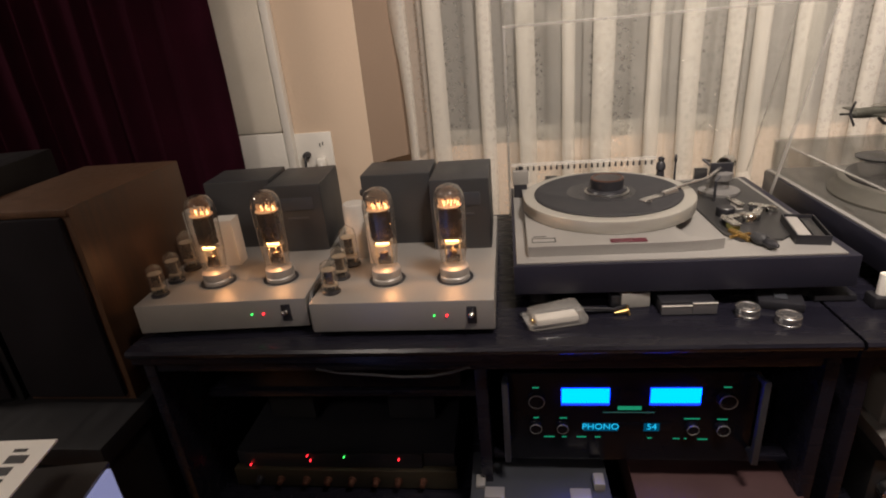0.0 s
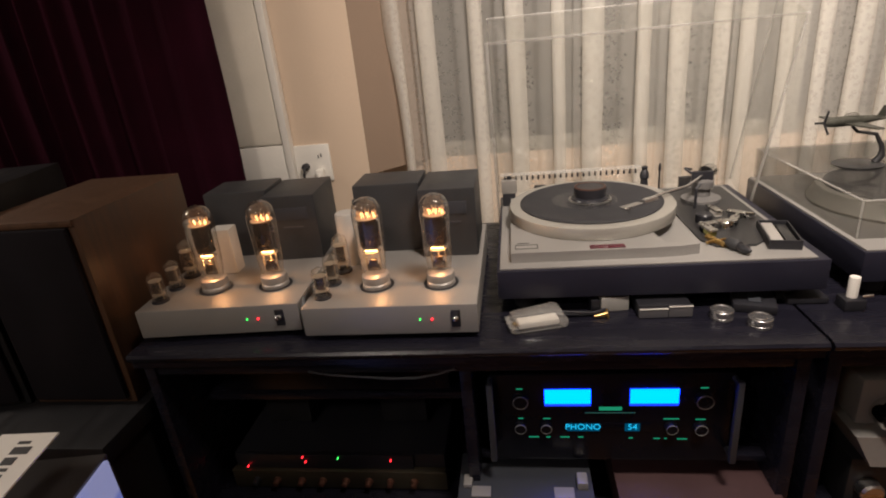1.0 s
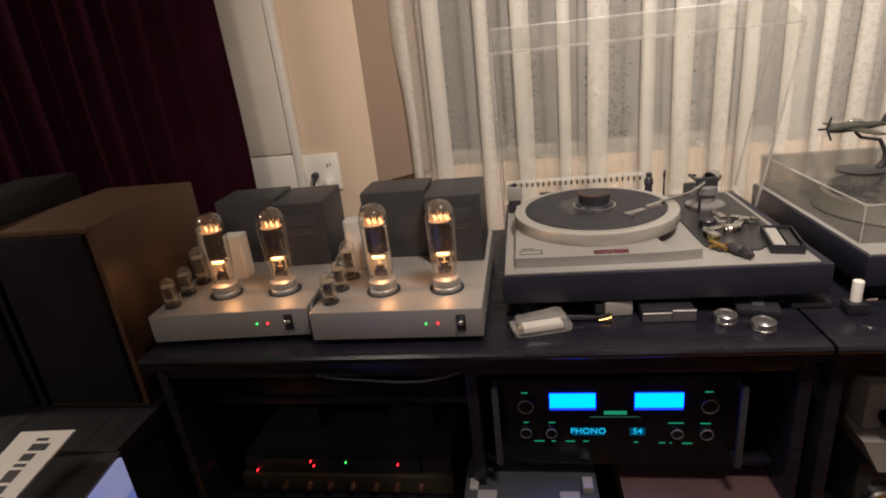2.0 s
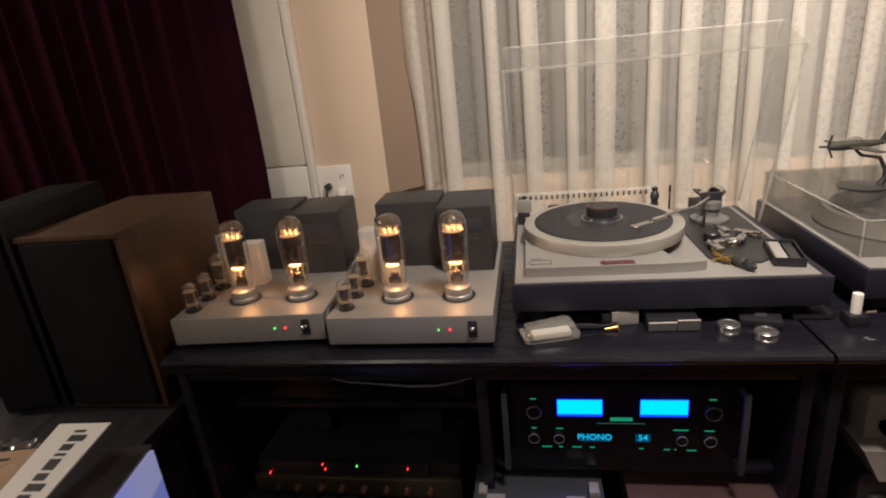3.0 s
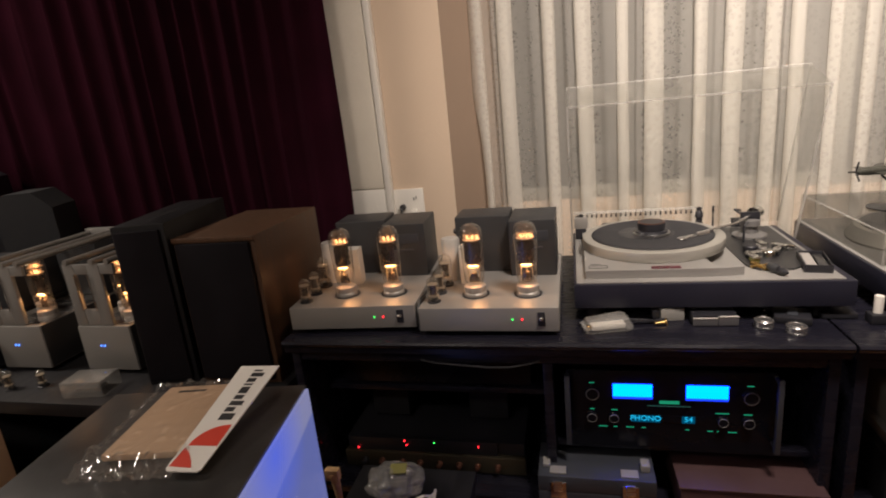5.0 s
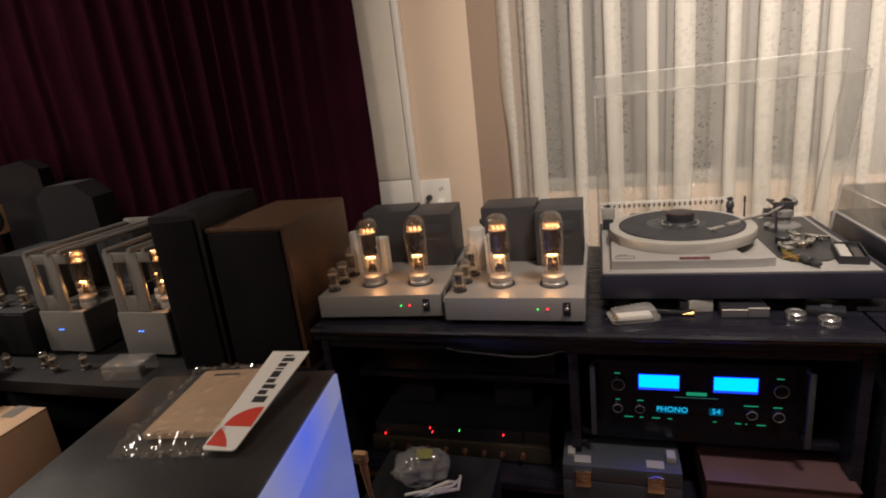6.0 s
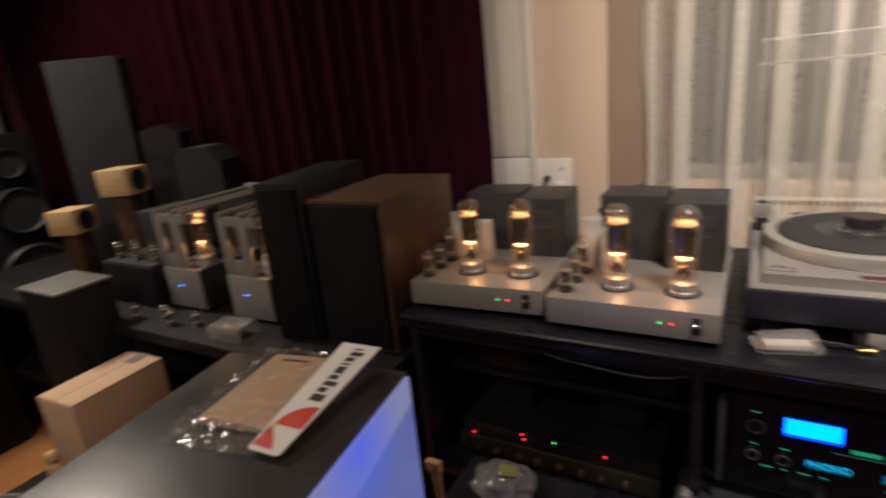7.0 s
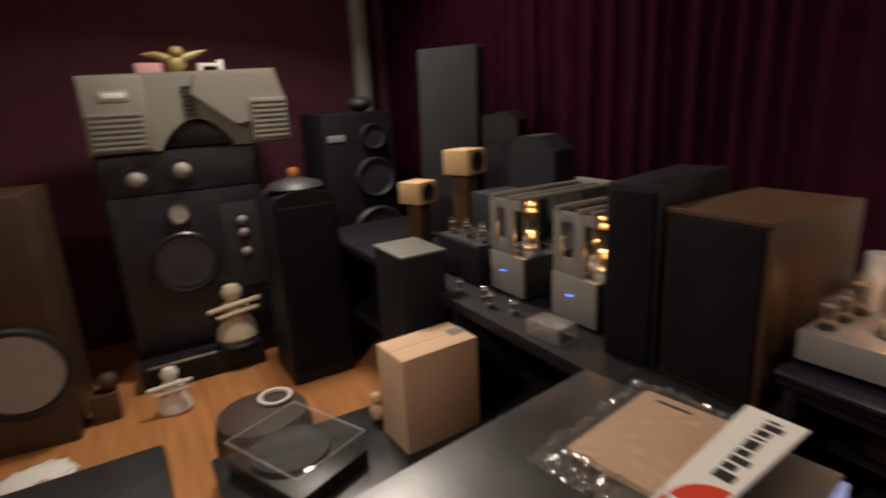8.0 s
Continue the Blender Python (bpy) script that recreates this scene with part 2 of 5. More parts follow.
ANODE = mat("dark_graphite_anode", (0.21, 0.175, 0.145), 0.26, metal=0.9, var=0.2, scale=20)
MICA = mat("mica_and_nickel", (0.55, 0.48, 0.38), 0.35, metal=0.6, var=0.2, scale=40)
FILAMENT = glow("filament_glow", (1.0, 0.48, 0.17), 20)
FILTOP = glow("filament_end_glow", (1.0, 0.46, 0.16), 7)
HOTMICA = mat("glowing_mica", (0.6, 0.42, 0.28), 0.5, var=0.3, scale=60, emit=(1.0, 0.42, 0.14), power=0.22)
METERBLUE = glow("meter_blue", (0.0, 0.028, 1.0), 30)
METEREDGE = glow("meter_edge_blue", (0.012, 0.05, 1.0), 1.4)
TEXTBLUE = glow("display_cyan", (0.02, 0.55, 0.95), 1.0)
DISPLAYBED = glow("display_bed", (0.0, 0.055, 0.11), 1.0)
TEXTGREEN = glow("legend_green", (0.02, 0.42, 0.22), 0.6)
LEDRED = glow("red_led", (1.0, 0.02, 0.03), 5)
LEDGREEN = glow("green_led", (0.05, 0.9, 0.12), 3)
LEDBLUE = glow("blue_led", (0.06, 0.22, 1.0), 6)
GLOWSIDE = glow_side_mat()


# ---------------------------------------------------------------- mesh helpers
def box(bm, x0, x1, y0, y1, z0, z1, bev=0.002, m=None):
    t = Matrix.Translation(((x0 + x1) / 2, (y0 + y1) / 2, (z0 + z1) / 2)) @ Matrix.Diagonal((x1 - x0, y1 - y0, z1 - z0, 1))
    vs = bmesh.ops.create_cube(bm, size=1, matrix=(m @ t) if m else t)["verts"]
    if bev:
        es = list({e for v in vs for e in v.link_edges})
        bmesh.ops.bevel(bm, geom=es, offset=bev, segments=2, profile=0.6, affect="EDGES", clamp_overlap=True)
    return bm


def lathe(bm, profile, m=None, seg=32, ring=False):
    """Turns (radius, height) pairs round the z axis of m; the ends close where the radius is above 0,
    or onto each other for a ring."""
    m = m or Matrix()
    rings = []
    for r, z in profile:
        if r < 1e-6:
            rings.append([bm.verts.new(m @ Vector((0, 0, z)))])
        else:
            rings.append([bm.verts.new(m @ Vector((r * math.cos(a), r * math.sin(a), z))) for a in (i * math.tau / seg for i in range(seg))])
    for a, b in zip(rings, rings[1:] + (rings[:1] if ring else [])):
        for i in range(seg):
            j = (i + 1) % seg
            quad = [a[i % len(a)], a[j % len(a)], b[j % len(b)], b[i % len(b)]]
            quad = [v for k, v in enumerate(quad) if v not in quad[:k]]
            if len(quad) > 2:
                bm.faces.new(quad)
    for end, flip in ((rings[0], True), (rings[-1], False)):
        if len(end) > 2 and not ring:
            bm.faces.new(end[::-1] if flip else end)
    return bm


def rod(bm, pts, r, seg=8):
    """A round bar or cable along points."""
    pts = [Vector(p) for p in pts]
    rings, side = [], None
    for i, p in enumerate(pts):
        d = (pts[min(i + 1, len(pts) - 1)] - pts[max(i - 1, 0)]).normalized()
        if side is None or abs(side.dot(d)) > 0.95:
            side = d.orthogonal()
        side = (side - d * side.dot(d)).normalized()
        up = d.cross(side)
        rr = r[i] if isinstance(r, (list, tuple)) else r
        rings.append([bm.verts.new(p + rr * (math.cos(a) * side + math.sin(a) * up)) for a in (k * math.tau / seg for k in range(seg))])
    for a, b in zip(rings, rings[1:]):
        for i in range(seg):
            bm.faces.new((a[i], a[(i + 1) % seg], b[(i + 1) % seg], b[i]))
    bm.faces.new(rings[0][::-1])
    bm.faces.new(rings[-1])
    return bm


def prism(bm, outline, y0, y1, m=None):
    """An x-z outline drawn out along y."""
    m = m or Matrix()
    a = [bm.verts.new(m @ Vector((x, y0, z))) for x, z in outline]
    b = [bm.verts.new(m @ Vector((x, y1, z))) for x, z in outline]
    n = len(a)
    for i in range(n):
        bm.faces.new((a[i], a[(i + 1) % n], b[(i + 1) % n], b[i]))
    bm.faces.new(a[::-1])
    bm.faces.new(b)
    return bm


def flat(bm, outline, z0, z1, m=None):
    """An x-y outline drawn up along z."""
    m = m or Matrix()
    a = [bm.verts.new(m @ Vector((x, y, z0))) for x, y in outline]
    b = [bm.verts.new(m @ Vector((x, y, z1))) for x, y in outline]
    n = len(a)
    for i in range(n):
        bm.faces.new((a[i], a[(i + 1) % n], b[(i + 1) % n], b[i]))
    bm.faces.new(a[::-1])
    bm.faces.new(b)
    return bm


def blob(bm, at, r, stretch=(1, 1, 1), rough=0.0, seg=16):
    vs = bmesh.ops.create_uvsphere(bm, u_segments=seg, v_segments=seg // 2 + 2, radius=1)["verts"]
    for v in vs:
        k = 1 + rough * noise.noise(v.co * 2.3 + Vector(at) * 9)
        v.co = Vector(at) + Vector((v.co.x * stretch[0], v.co.y * stretch[1], v.co.z * stretch[2])) * r * k
    return bm


def mesh_of(bm, name, material):
    bmesh.ops.recalc_face_normals(bm, faces=bm.faces)
    me = bpy.data.meshes.new(name)
    bm.to_mesh(me)
    bm.free()
    for p in me.polygons:
        p.use_smooth = True
    me.set_sharp_from_angle(angle=radians(38))
    me.materials.append(material)
    return me


def part(name, bm, material, parent, label=""):
    ob = new(name, mesh_of(bm, name, material))
    ob.parent = parent
    return tagged(ob, label)


def thing(name, m, label, category, group=""):
    ob = new(name)
    ob.empty_display_size = 0.05
    ob.matrix_world = m
    return tagged(ob, label, category, group)


def solid(name, bm, material, m, label, category, group=""):
    ob = new(name, mesh_of(bm, name, material))
    ob.matrix_world = m
    return tagged(ob, label, category, group)


def structure(name, bm, material, label):
    ob = new(name, mesh_of(bm, name, material))
    return tagged(ob, label, name.split("_")[0], kind="structure")


def lettering(name, words, size, material, parent, m):
    """Words in the built-in font as a thin mesh."""
    cu = bpy.data.curves.new(name, "FONT")
    cu.body, cu.size, cu.extrude, cu.align_x, cu.align_y = words, size, 0.0003, "CENTER", "CENTER"
    tmp = bpy.data.objects.new(name, cu)
    scene.collection.objects.link(tmp)
    me = bpy.data.meshes.new_from_object(tmp.evaluated_get(bpy.context.evaluated_depsgraph_get()))
    bpy.data.objects.remove(tmp)
    me.materials.clear()
    me.materials.append(material)
    ob = new(name, me)
    ob.parent, ob.matrix_local = parent, m
    return ob


FRONT = pose(0, 0, 0, 90, 0, 0)
BM = bmesh.new


# ---------------------------------------------------------------- the room
X0, X1, Y0, YW, ZC = -4.0, 2.6, -3.0, 0.92, 2.62
structure("floor", box(BM(), X0, X1, Y0, YW + 0.3, -0.1, 0, 0), FLOORWOOD, "orange-brown wooden floor with a satin gloss")
structure("ceiling", box(BM(), X0 - .15, X1 + .15, Y0 - .15, YW + 0.3, ZC, ZC + 0.1, 0), CEIL, "plain white painted ceiling")
structure("wall_west", box(BM(), X0 - 0.15, X0, Y0, YW + 0.3, 0, ZC, 0), MAROON, "dull maroon cloth-covered wall behind the loudspeakers")
structure("wall_east", box(BM(), X1, X1 + 0.15, Y0, YW + 0.3, 0, ZC, 0), WALL, "plain beige painted wall")
structure("wall_south", box(BM(), X0 - .15, X1 + .15, Y0 - 0.15, Y0, 0, ZC, 0), WALL, "plain beige painted wall behind the camera")
WL, WR, WS, WH = -0.418, 2.3, 0.955, 2.35
WI = -0.245
bm = BM()
box(bm, X0, WL, YW, YW + 0.28, 0, ZC, 0)
box(bm, WR, X1, YW, YW + 0.28, 0, ZC, 0)
box(bm, WL, WR, YW + 0.19, YW + 0.28, 0.30, WS, 0)
box(bm, WL, WR, YW, YW + 0.28, 0, 0.30, 0)
box(bm, WL, WR, YW, YW + 0.28, WH, ZC, 0)
structure("wall_north", bm, WALL, "beige painted wall with a wide window recess")
# Splayed face added so one even brown carries the reveal's shade.
bm = BM()
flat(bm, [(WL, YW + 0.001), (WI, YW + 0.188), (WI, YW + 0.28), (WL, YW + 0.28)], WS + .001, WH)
structure("trim", bm, SHADEDREVEAL, "splayed window reveal beside the curtain, its shade put in as brown")
win = tagged(new("window_1"), "wide window behind a lace curtain at night", "window", kind="structure")
win.matrix_world = pose(0, YW + 0.22, 0)
bm = BM()
for a, b in ((WI, WI + .05), (0.93, 0.99), (WR - .05, WR)):
    box(bm, a, b, -0.02, 0.03, WS, WH, 0.004)
box(bm, WI, WR, -0.018, 0.028, WS, WS + .05, 0.004)
box(bm, WI, WR, -0.018, 0.028, WH - .05, WH, 0.004)
part("window_frame", bm, GREYPLAST, win, "grey-beige window frame")
for a, b in ((WI + .05, 0.93), (0.99, WR - .05)):
    part("pane", box(BM(), a, b, 0.0, 0.006, WS + .05, WH - .05, 0), PANE, win)
structure("backdrop", box(BM(), WL - 1, WR + 1, YW + 1.2, YW + 1.22, -0.5, 3.2, 0), NIGHT, "dark night haze outside the window")


def curtain(name, x0, x1, y, z0, z1, pitch, deep, over, material, label, seed):
    """Hanging cloth in folds; over above 0 lets a fold lap over its neighbour."""
    rng = random.Random(seed)
    n = int(round((x1 - x0) / pitch))
    steps, rows = 18, 14
    widths = [rng.uniform(0.65, 1.35) for _ in range(n)]
    total = sum(widths)
    amps = [rng.uniform(0.7, 1.25) for _ in range(n)]
    bm = BM()
    uvl = bm.loops.layers.uv.new("UVMap")
    grid, us = [], []
    for k in range(rows + 1):
        z = z0 + (z1 - z0) * k / rows
        row, x, run = [], x0, 0.0
        for i in range(n):
            w = widths[i] / total * (x1 - x0)
            for s in range(steps):
                u = s / steps
                a = math.tau * u
                amp = amps[i] * (1 - u) + amps[(i + 1) % n] * u
                sway = 0.010 * noise.noise(Vector((i * 1.7 + u, z * 1.3, seed)))
                px = x + w * u - over * amp * w * math.sin(a) + sway
                py = y - deep * amp * math.cos(a) + 0.012 * noise.noise(Vector((x * 3, z * 2, seed + 5)))
                row.append(bm.verts.new((px, py, z)))
                if k == 0:
                    us.append(run)
                run += w / steps * 1.6
            x += w
        grid.append(row)
    for k in range(rows):
        for i in range(len(us) - 1):
            f = bm.faces.new((grid[k][i], grid[k][i + 1], grid[k + 1][i + 1], grid[k + 1][i]))
            for loop, (uu, kk) in zip(f.loops, ((us[i], k), (us[i + 1], k), (us[i + 1], k + 1), (us[i], k + 1))):
                loop[uvl].uv = (uu, z0 + (z1 - z0) * kk / rows)
    return solid(name, bm, material, Matrix(), label, "curtain")


def lace_curtain(folds, x_end, y, z0, z1, seed):
    """A net curtain gathered in round pleats: each pleat bulges into the room and draws in to a narrow neck behind,
    so that two to three layers of net lie over one another there."""
    rng = random.Random(seed)
    while folds[-1][1] < x_end - 0.12:
        a = folds[-1][1] + rng.uniform(0.03, 0.075)
        folds = folds + [(a, a + rng.uniform(0.035, 0.06))]
    # Third value: density that paints pleats brighter, and gaps paler towards the right.
    knots = [(folds[0][0] + 0.012, -0.004, 0.6)]
    for i, (a, b) in enumerate(folds):
        c, w = (a + b) / 2, (b - a) / 2
        deep = rng.uniform(0.85, 1.2) * min(0.055, 0.022 + w)
        lean = rng.uniform(-0.25, 0.25) * w
        knots += [(c + w * rng.uniform(0.25, 0.6), 0.006, 0.25), (c - w * 0.45, -deep * 0.12, 0.8), (c - w * 0.96, -deep * 0.50, 1.0),
                  (c - w * 0.55 + lean, -deep * 0.92, 1.0), (c + w * 0.45 + lean, -deep, 0.9), (c + w * 0.96, -deep * 0.55, 0.75),
                  (c + w * 0.5, -deep * 0.14, 0.5), (c - w * rng.uniform(0.1, 0.4), 0.010, 0.25)]
        gap = (folds[i + 1][0] if i + 1 < len(folds) else x_end) - b
        thick = min(0.5, max(0.0, (b - 0.35) * 0.9))
        if gap > 0.03:
            knots += [(b + gap * rng.uniform(0.25, 0.4), 0.004, 0.05 + thick), (b + gap * rng.uniform(0.6, 0.75), -rng.uniform(0.004, 0.016), 0.12 + thick)]
    knots += [(x_end, 0.0, 0.2)]
    line = []
    for i in range(len(knots) - 1):
        p0, p1, p2, p3 = (Vector(knots[min(max(i + d, 0), len(knots) - 1)]) for d in (-1, 0, 1, 2))
        n = 6
        for q in range(n):
            u = q / n
            line.append(0.5 * (2 * p1 + (p2 - p0) * u + (2 * p0 - 5 * p1 + 4 * p2 - p3) * u * u + (3 * p1 - p0 - 3 * p2 + p3) * u ** 3))
    line.append(Vector(knots[-1]))
    run, us = 0.0, [0.0]
    for p, q in zip(line, line[1:]):
        run += math.hypot(q.x - p.x, q.y - p.y)
        us.append(run)
    rows = 26
    bm = BM()
    uvl = bm.loops.layers.uv.new("UVMap")
    wvl = bm.loops.layers.uv.new("FoldTone")
    grid = []
    for k in range(rows + 1):
        z = z0 + (z1 - z0) * k / rows
        f = min(1, max(0, (1.50 - z) / 0.45))
        row = []
        for p, u in zip(line, us):
            x = p.x
            if x < folds[0][1] + 0.01:
                x = folds[0][1] + (x - folds[0][1]) * (1 - 0.42 * f + 0.22 * math.exp(-((z - 1.40) / 0.10) ** 2))
            x += 0.006 * noise.noise(Vector((x * 5, z * 1.1, seed))) + 0.003 * noise.noise(Vector((u * 9, z * 2, 7)))
            row.append(bm.verts.new((x, y + p.y * (0.9 + 0.3 * noise.noise(Vector((x * 4, z, 2)))) + 0.008 * noise.noise(Vector((u * 6, z * 1.5, seed + 5))), z)))
        grid.append(row)
    for k in range(rows):
        for i in range(len(line) - 1):
            fc = bm.faces.new((grid[k][i], grid[k][i + 1], grid[k + 1][i + 1], grid[k + 1][i]))
            for loop, (a, kk) in zip(fc.loops, ((i, k), (i + 1, k), (i + 1, k + 1), (i, k + 1))):
                h = z0 + (z1 - z0) * kk / rows
                loop[uvl].uv = (us[a], h)
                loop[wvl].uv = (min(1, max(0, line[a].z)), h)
    return solid("lace_curtain", bm, LACE, Matrix(), "white lace net curtain hanging in soft folds before the window", "curtain")


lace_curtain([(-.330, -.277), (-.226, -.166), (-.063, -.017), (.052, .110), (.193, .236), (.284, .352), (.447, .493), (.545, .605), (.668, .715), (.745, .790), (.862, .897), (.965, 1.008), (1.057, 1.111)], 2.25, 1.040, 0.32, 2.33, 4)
curtain("velvet_curtain", -3.97, -0.786, 0.80, 0.03, 2.55, 0.105, 0.016, 0.04, VELVET, "dark burgundy velvet curtain hanging in deep folds", 11)
rail = BM()
rod(rail, [(-3.98, 0.80, 2.57), (-0.76, 0.80, 2.57)], 0.014)
for x in (-3.5, -2.2, -0.9):
    rod(rail, [(x, 0.80, 2.575), (x, 0.80, 2.62)], 0.008)
solid("curtain_rail", rail, BLACKPL, Matrix(), "black round rail carrying the velvet curtain", "curtain rail")
rail = BM()
rod(rail, [(WL, 1.035, 2.338), (WR, 1.035, 2.338)], 0.012)
solid("curtain_rail", rail, WHITEPL, Matrix(), "white round rail carrying the lace curtain", "curtain rail")

# padded strip, plates and sockets on the wall
strip = thing("wall_padding", pose(-0.750, YW, 1.08), "white padded leatherette strip fixed upright on the wall", "wall panel")
bm = box(BM(), -0.125, 0.060, -0.030, 0, 0, 1.5, 0.012)
bmesh.ops.subdivide_edges(bm, edges=[e for e in bm.edges if abs(e.verts[0].co.z - e.verts[1].co.z) > 1], cuts=40)
for v in bm.verts:
    if v.co.y < -0.01:
        v.co.y += 0.006 * noise.noise(Vector((v.co.x * 6, 0, v.co.z * 7)))
part("padding", bm, LEATHER, strip)
part("edge_trim", box(BM(), 0.0605, 0.086, -0.034, 0, -0.14, 1.5, 0.005), WHITEPL, strip, "slim white edge trim")
plate = thing("blank_plate", pose(-0.737, YW, 1.005), "white blank wall plate under the padded strip", "wall plate")
part("cover", box(BM(), -0.118, 0.0465, -0.030, 0, -0.065, 0.0735, 0.006), WHITEPL, plate)
sock = thing("wall_socket", pose(-0.607, YW, 1.008), "white double wall socket with two plugs in it", "socket")
part("cover", box(BM(), -0.062, 0.064, -0.010, 0, -0.062, 0.062, 0.004), WHITEPL, sock)
bm = BM()
for x, z in ((0.022, 0.022), (0.032, 0.026)):
    box(bm, x, x + .003, -0.0115, -0.009, z - .006, z + .006, 0)
part("slots", bm, BLACKPL, sock, "dark contact slots")
bm = BM()
lathe(bm, [(0.011, 0), (0.012, 0.02), (0.006, 0.03)], pose(-0.022, -0.009, -0.008, 90), 16)
rod(bm, [(-0.022, -0.036, -0.008), (-0.022, -0.045, -0.03), (-0.026, -0.04, -0.10), (-0.03, -0.05, -0.25)], 0.004)
part("plug", bm, BLACKPL, sock, "black plug with cord")
bm = BM()
box(bm, 0.012, 0.040, -0.035, -0.009, -0.045, -0.018, 0.006)
rod(bm, [(0.026, -0.035, -0.034), (0.026, -0.045, -0.06), (0.02, -0.05, -0.25)], 0.004)
part("plug", bm, WHITEPL, sock, "white plug with cord")

# ---------------------------------------------------------------- the long cabinet
TOP = 0.853


def nosed_top(x0, x1, depth):
    bm = BM()
    prof = [(0, -0.033), (0, -0.020), (-0.004, -0.018), (-0.010, -0.012), (-0.011, -0.006), (-0.007, -0.001), (0.0, 0), (depth, 0), (depth, -0.033)]
    a = [bm.verts.new((x0, y, z)) for y, z in prof]
    b = [bm.verts.new((x1, y, z)) for y, z in prof]
    n = len(prof)
    for i in range(n):
        bm.faces.new((a[i], a[(i + 1) % n], b[(i + 1) % n], b[i]))
    bm.faces.new(a)
    bm.faces.new(b[::-1])
    return bm


def cabinet(x0, x1, dividers, label):
    t = thing("cabinet", pose(0, 0, 0), label, "cabinet", "long row of low cabinets")
    top = part("worktop", nosed_top(x0, x1, 0.66), DARKWOOD, t, "dark lacquered top with a rounded nosing")
    top.location.z = TOP
    for x in (x0 + .02, *dividers, x1 - .022):
        part("side_panel", box(BM(), x - .011, x + .011, 0.014, 0.64, 0.06, TOP - .033, 0.002), DARKWOOD, t)
    part("back_panel", box(BM(), x0 + .01, x1 - .01, 0.641, 0.655, 0.06, TOP - .033, 0.001), BLACKWOOD, t)
    part("shelf", box(BM(), x0 + .032, x1 - .034, 0.02, 0.64, 0.395, 0.415, 0.002), DARKWOOD, t)
    part("shelf", box(BM(), x0 + .032, x1 - .034, 0.02, 0.64, 0.06, 0.085, 0.002), DARKWOOD, t)
    part("plinth", box(BM(), x0 + .02, x1 - .02, 0.05, 0.63, 0, 0.06, 0.002), BLACKWOOD, t)
    part("front_rail", box(BM(), x0 + .032, x1 - .034, 0.018, 0.036, TOP - .062, TOP - .034, 0.002), DARKWOOD, t)
    return t


left_cab = cabinet(-0.69, 0.552, [], "dark lacquered long low cabinet with open shelves")
part("shelf", box(BM(), -0.03, 0.518, 0.062, 0.64, 0.546, 0.560, 0.002), DARKWOOD, left_cab)
part("divider", box(BM(), -0.054, -0.032, 0.02, 0.64, 0.416, TOP - .064, 0.002), DARKWOOD, left_cab)
cabinet(0.558, 1.70, [1.15], "dark lacquered low cabinet joining the long row")

# ---------------------------------------------------------------- big glass tube
def big_tube(owner, x, y, z):
    """An upright transmitting triode: base, clear bulb, dark anode with glowing ends."""
    tube = part("tube_base", lathe(BM(), [(0.0275, 0), (0.0275, 0.009), (0.0258, 0.011), (0.0258, 0.015), (0.0268, 0.017), (0.0262, 0.026), (0.020, 0.029)], pose(x, y, z), 28), TUBEBASE, owner, "nickel tube base collar")
    at = pose(x, y, z)
    part("glass_bulb", lathe(BM(), [(0.0190, 0.028), (0.0225, 0.036), (0.0245, 0.050), (0.0262, 0.070), (0.0270, 0.100), (0.0285, 0.140), (0.0283, 0.154), (0.0255, 0.167), (0.0190, 0.176), (0.010, 0.1805), (0.0, 0.182)], at, 32), GLASS, tube, "clear glass bulb")
    bm = BM()
    box(bm, -0.0165, 0.0165, -0.009, 0.009, 0.082, 0.138, 0.004, at)
    box(bm, -0.0205, 0.0205, -0.0012, 0.0012, 0.085, 0.135, 0.0005, at)
    for dz in (0.095, 0.110, 0.125):
        box(bm, -0.0168, 0.0168, -0.0094, 0.0094, dz, dz + .0015, 0, at)
    part("anode", bm, ANODE, tube, "dark graphite anode")
    bm = BM()
    lathe(bm, [(0.0215, 0.142), (0.0215, 0.1435)], at, 20)
    for k in range(17):
        a = k * math.tau / 17
        rod(bm, [at @ Vector((0.016 * math.cos(a), 0.011 * math.sin(a), 0.143)), at @ Vector((0.019 * math.cos(a), 0.013 * math.sin(a), 0.1525 + .0015 * (k % 3)))], 0.0010, 5)
    part("top_spacer", bm, HOTMICA, tube, "glowing top spacer and springs")
    bm = BM()
    for k, (dx, h) in enumerate(((-0.014, 0.1500), (-0.008, 0.1535), (-0.003, 0.1510), (0.004, 0.1545), (0.009, 0.1505), (0.0145, 0.1520))):
        dy = 0.006 * (-1) ** k
        rod(bm, [at @ Vector((dx, dy, 0.1440)), at @ Vector((dx + .0015, dy, h)), at @ Vector((dx + .0035, dy, 0.1445))], 0.0009, 6)
    part("filament", bm, FILTOP, tube, "white-hot filament ends")
    bm = BM()
    lathe(bm, [(0.0185, 0.0735), (0.0185, 0.075)], at, 20)
    for s in (-1, 1):
        rod(bm, [at @ Vector((0.014 * s, 0, 0.034)), at @ Vector((0.013 * s, 0, 0.074))], 0.0016, 6)
    rod(bm, [at @ Vector((0, 0.006, 0.034)), at @ Vector((0, 0.003, 0.074))], 0.0016, 6)
    part("support_wires", bm, MICA, tube)
    bm = BM()
    rod(bm, [at @ Vector((-0.012, -0.004, 0.0768)), at @ Vector((-0.004, -0.006, 0.0772)), at @ Vector((0.012, -0.004, 0.0766))], 0.0010, 6)
    part("filament", bm, FILAMENT, tube, "white-hot filament ends")
    bm = BM()
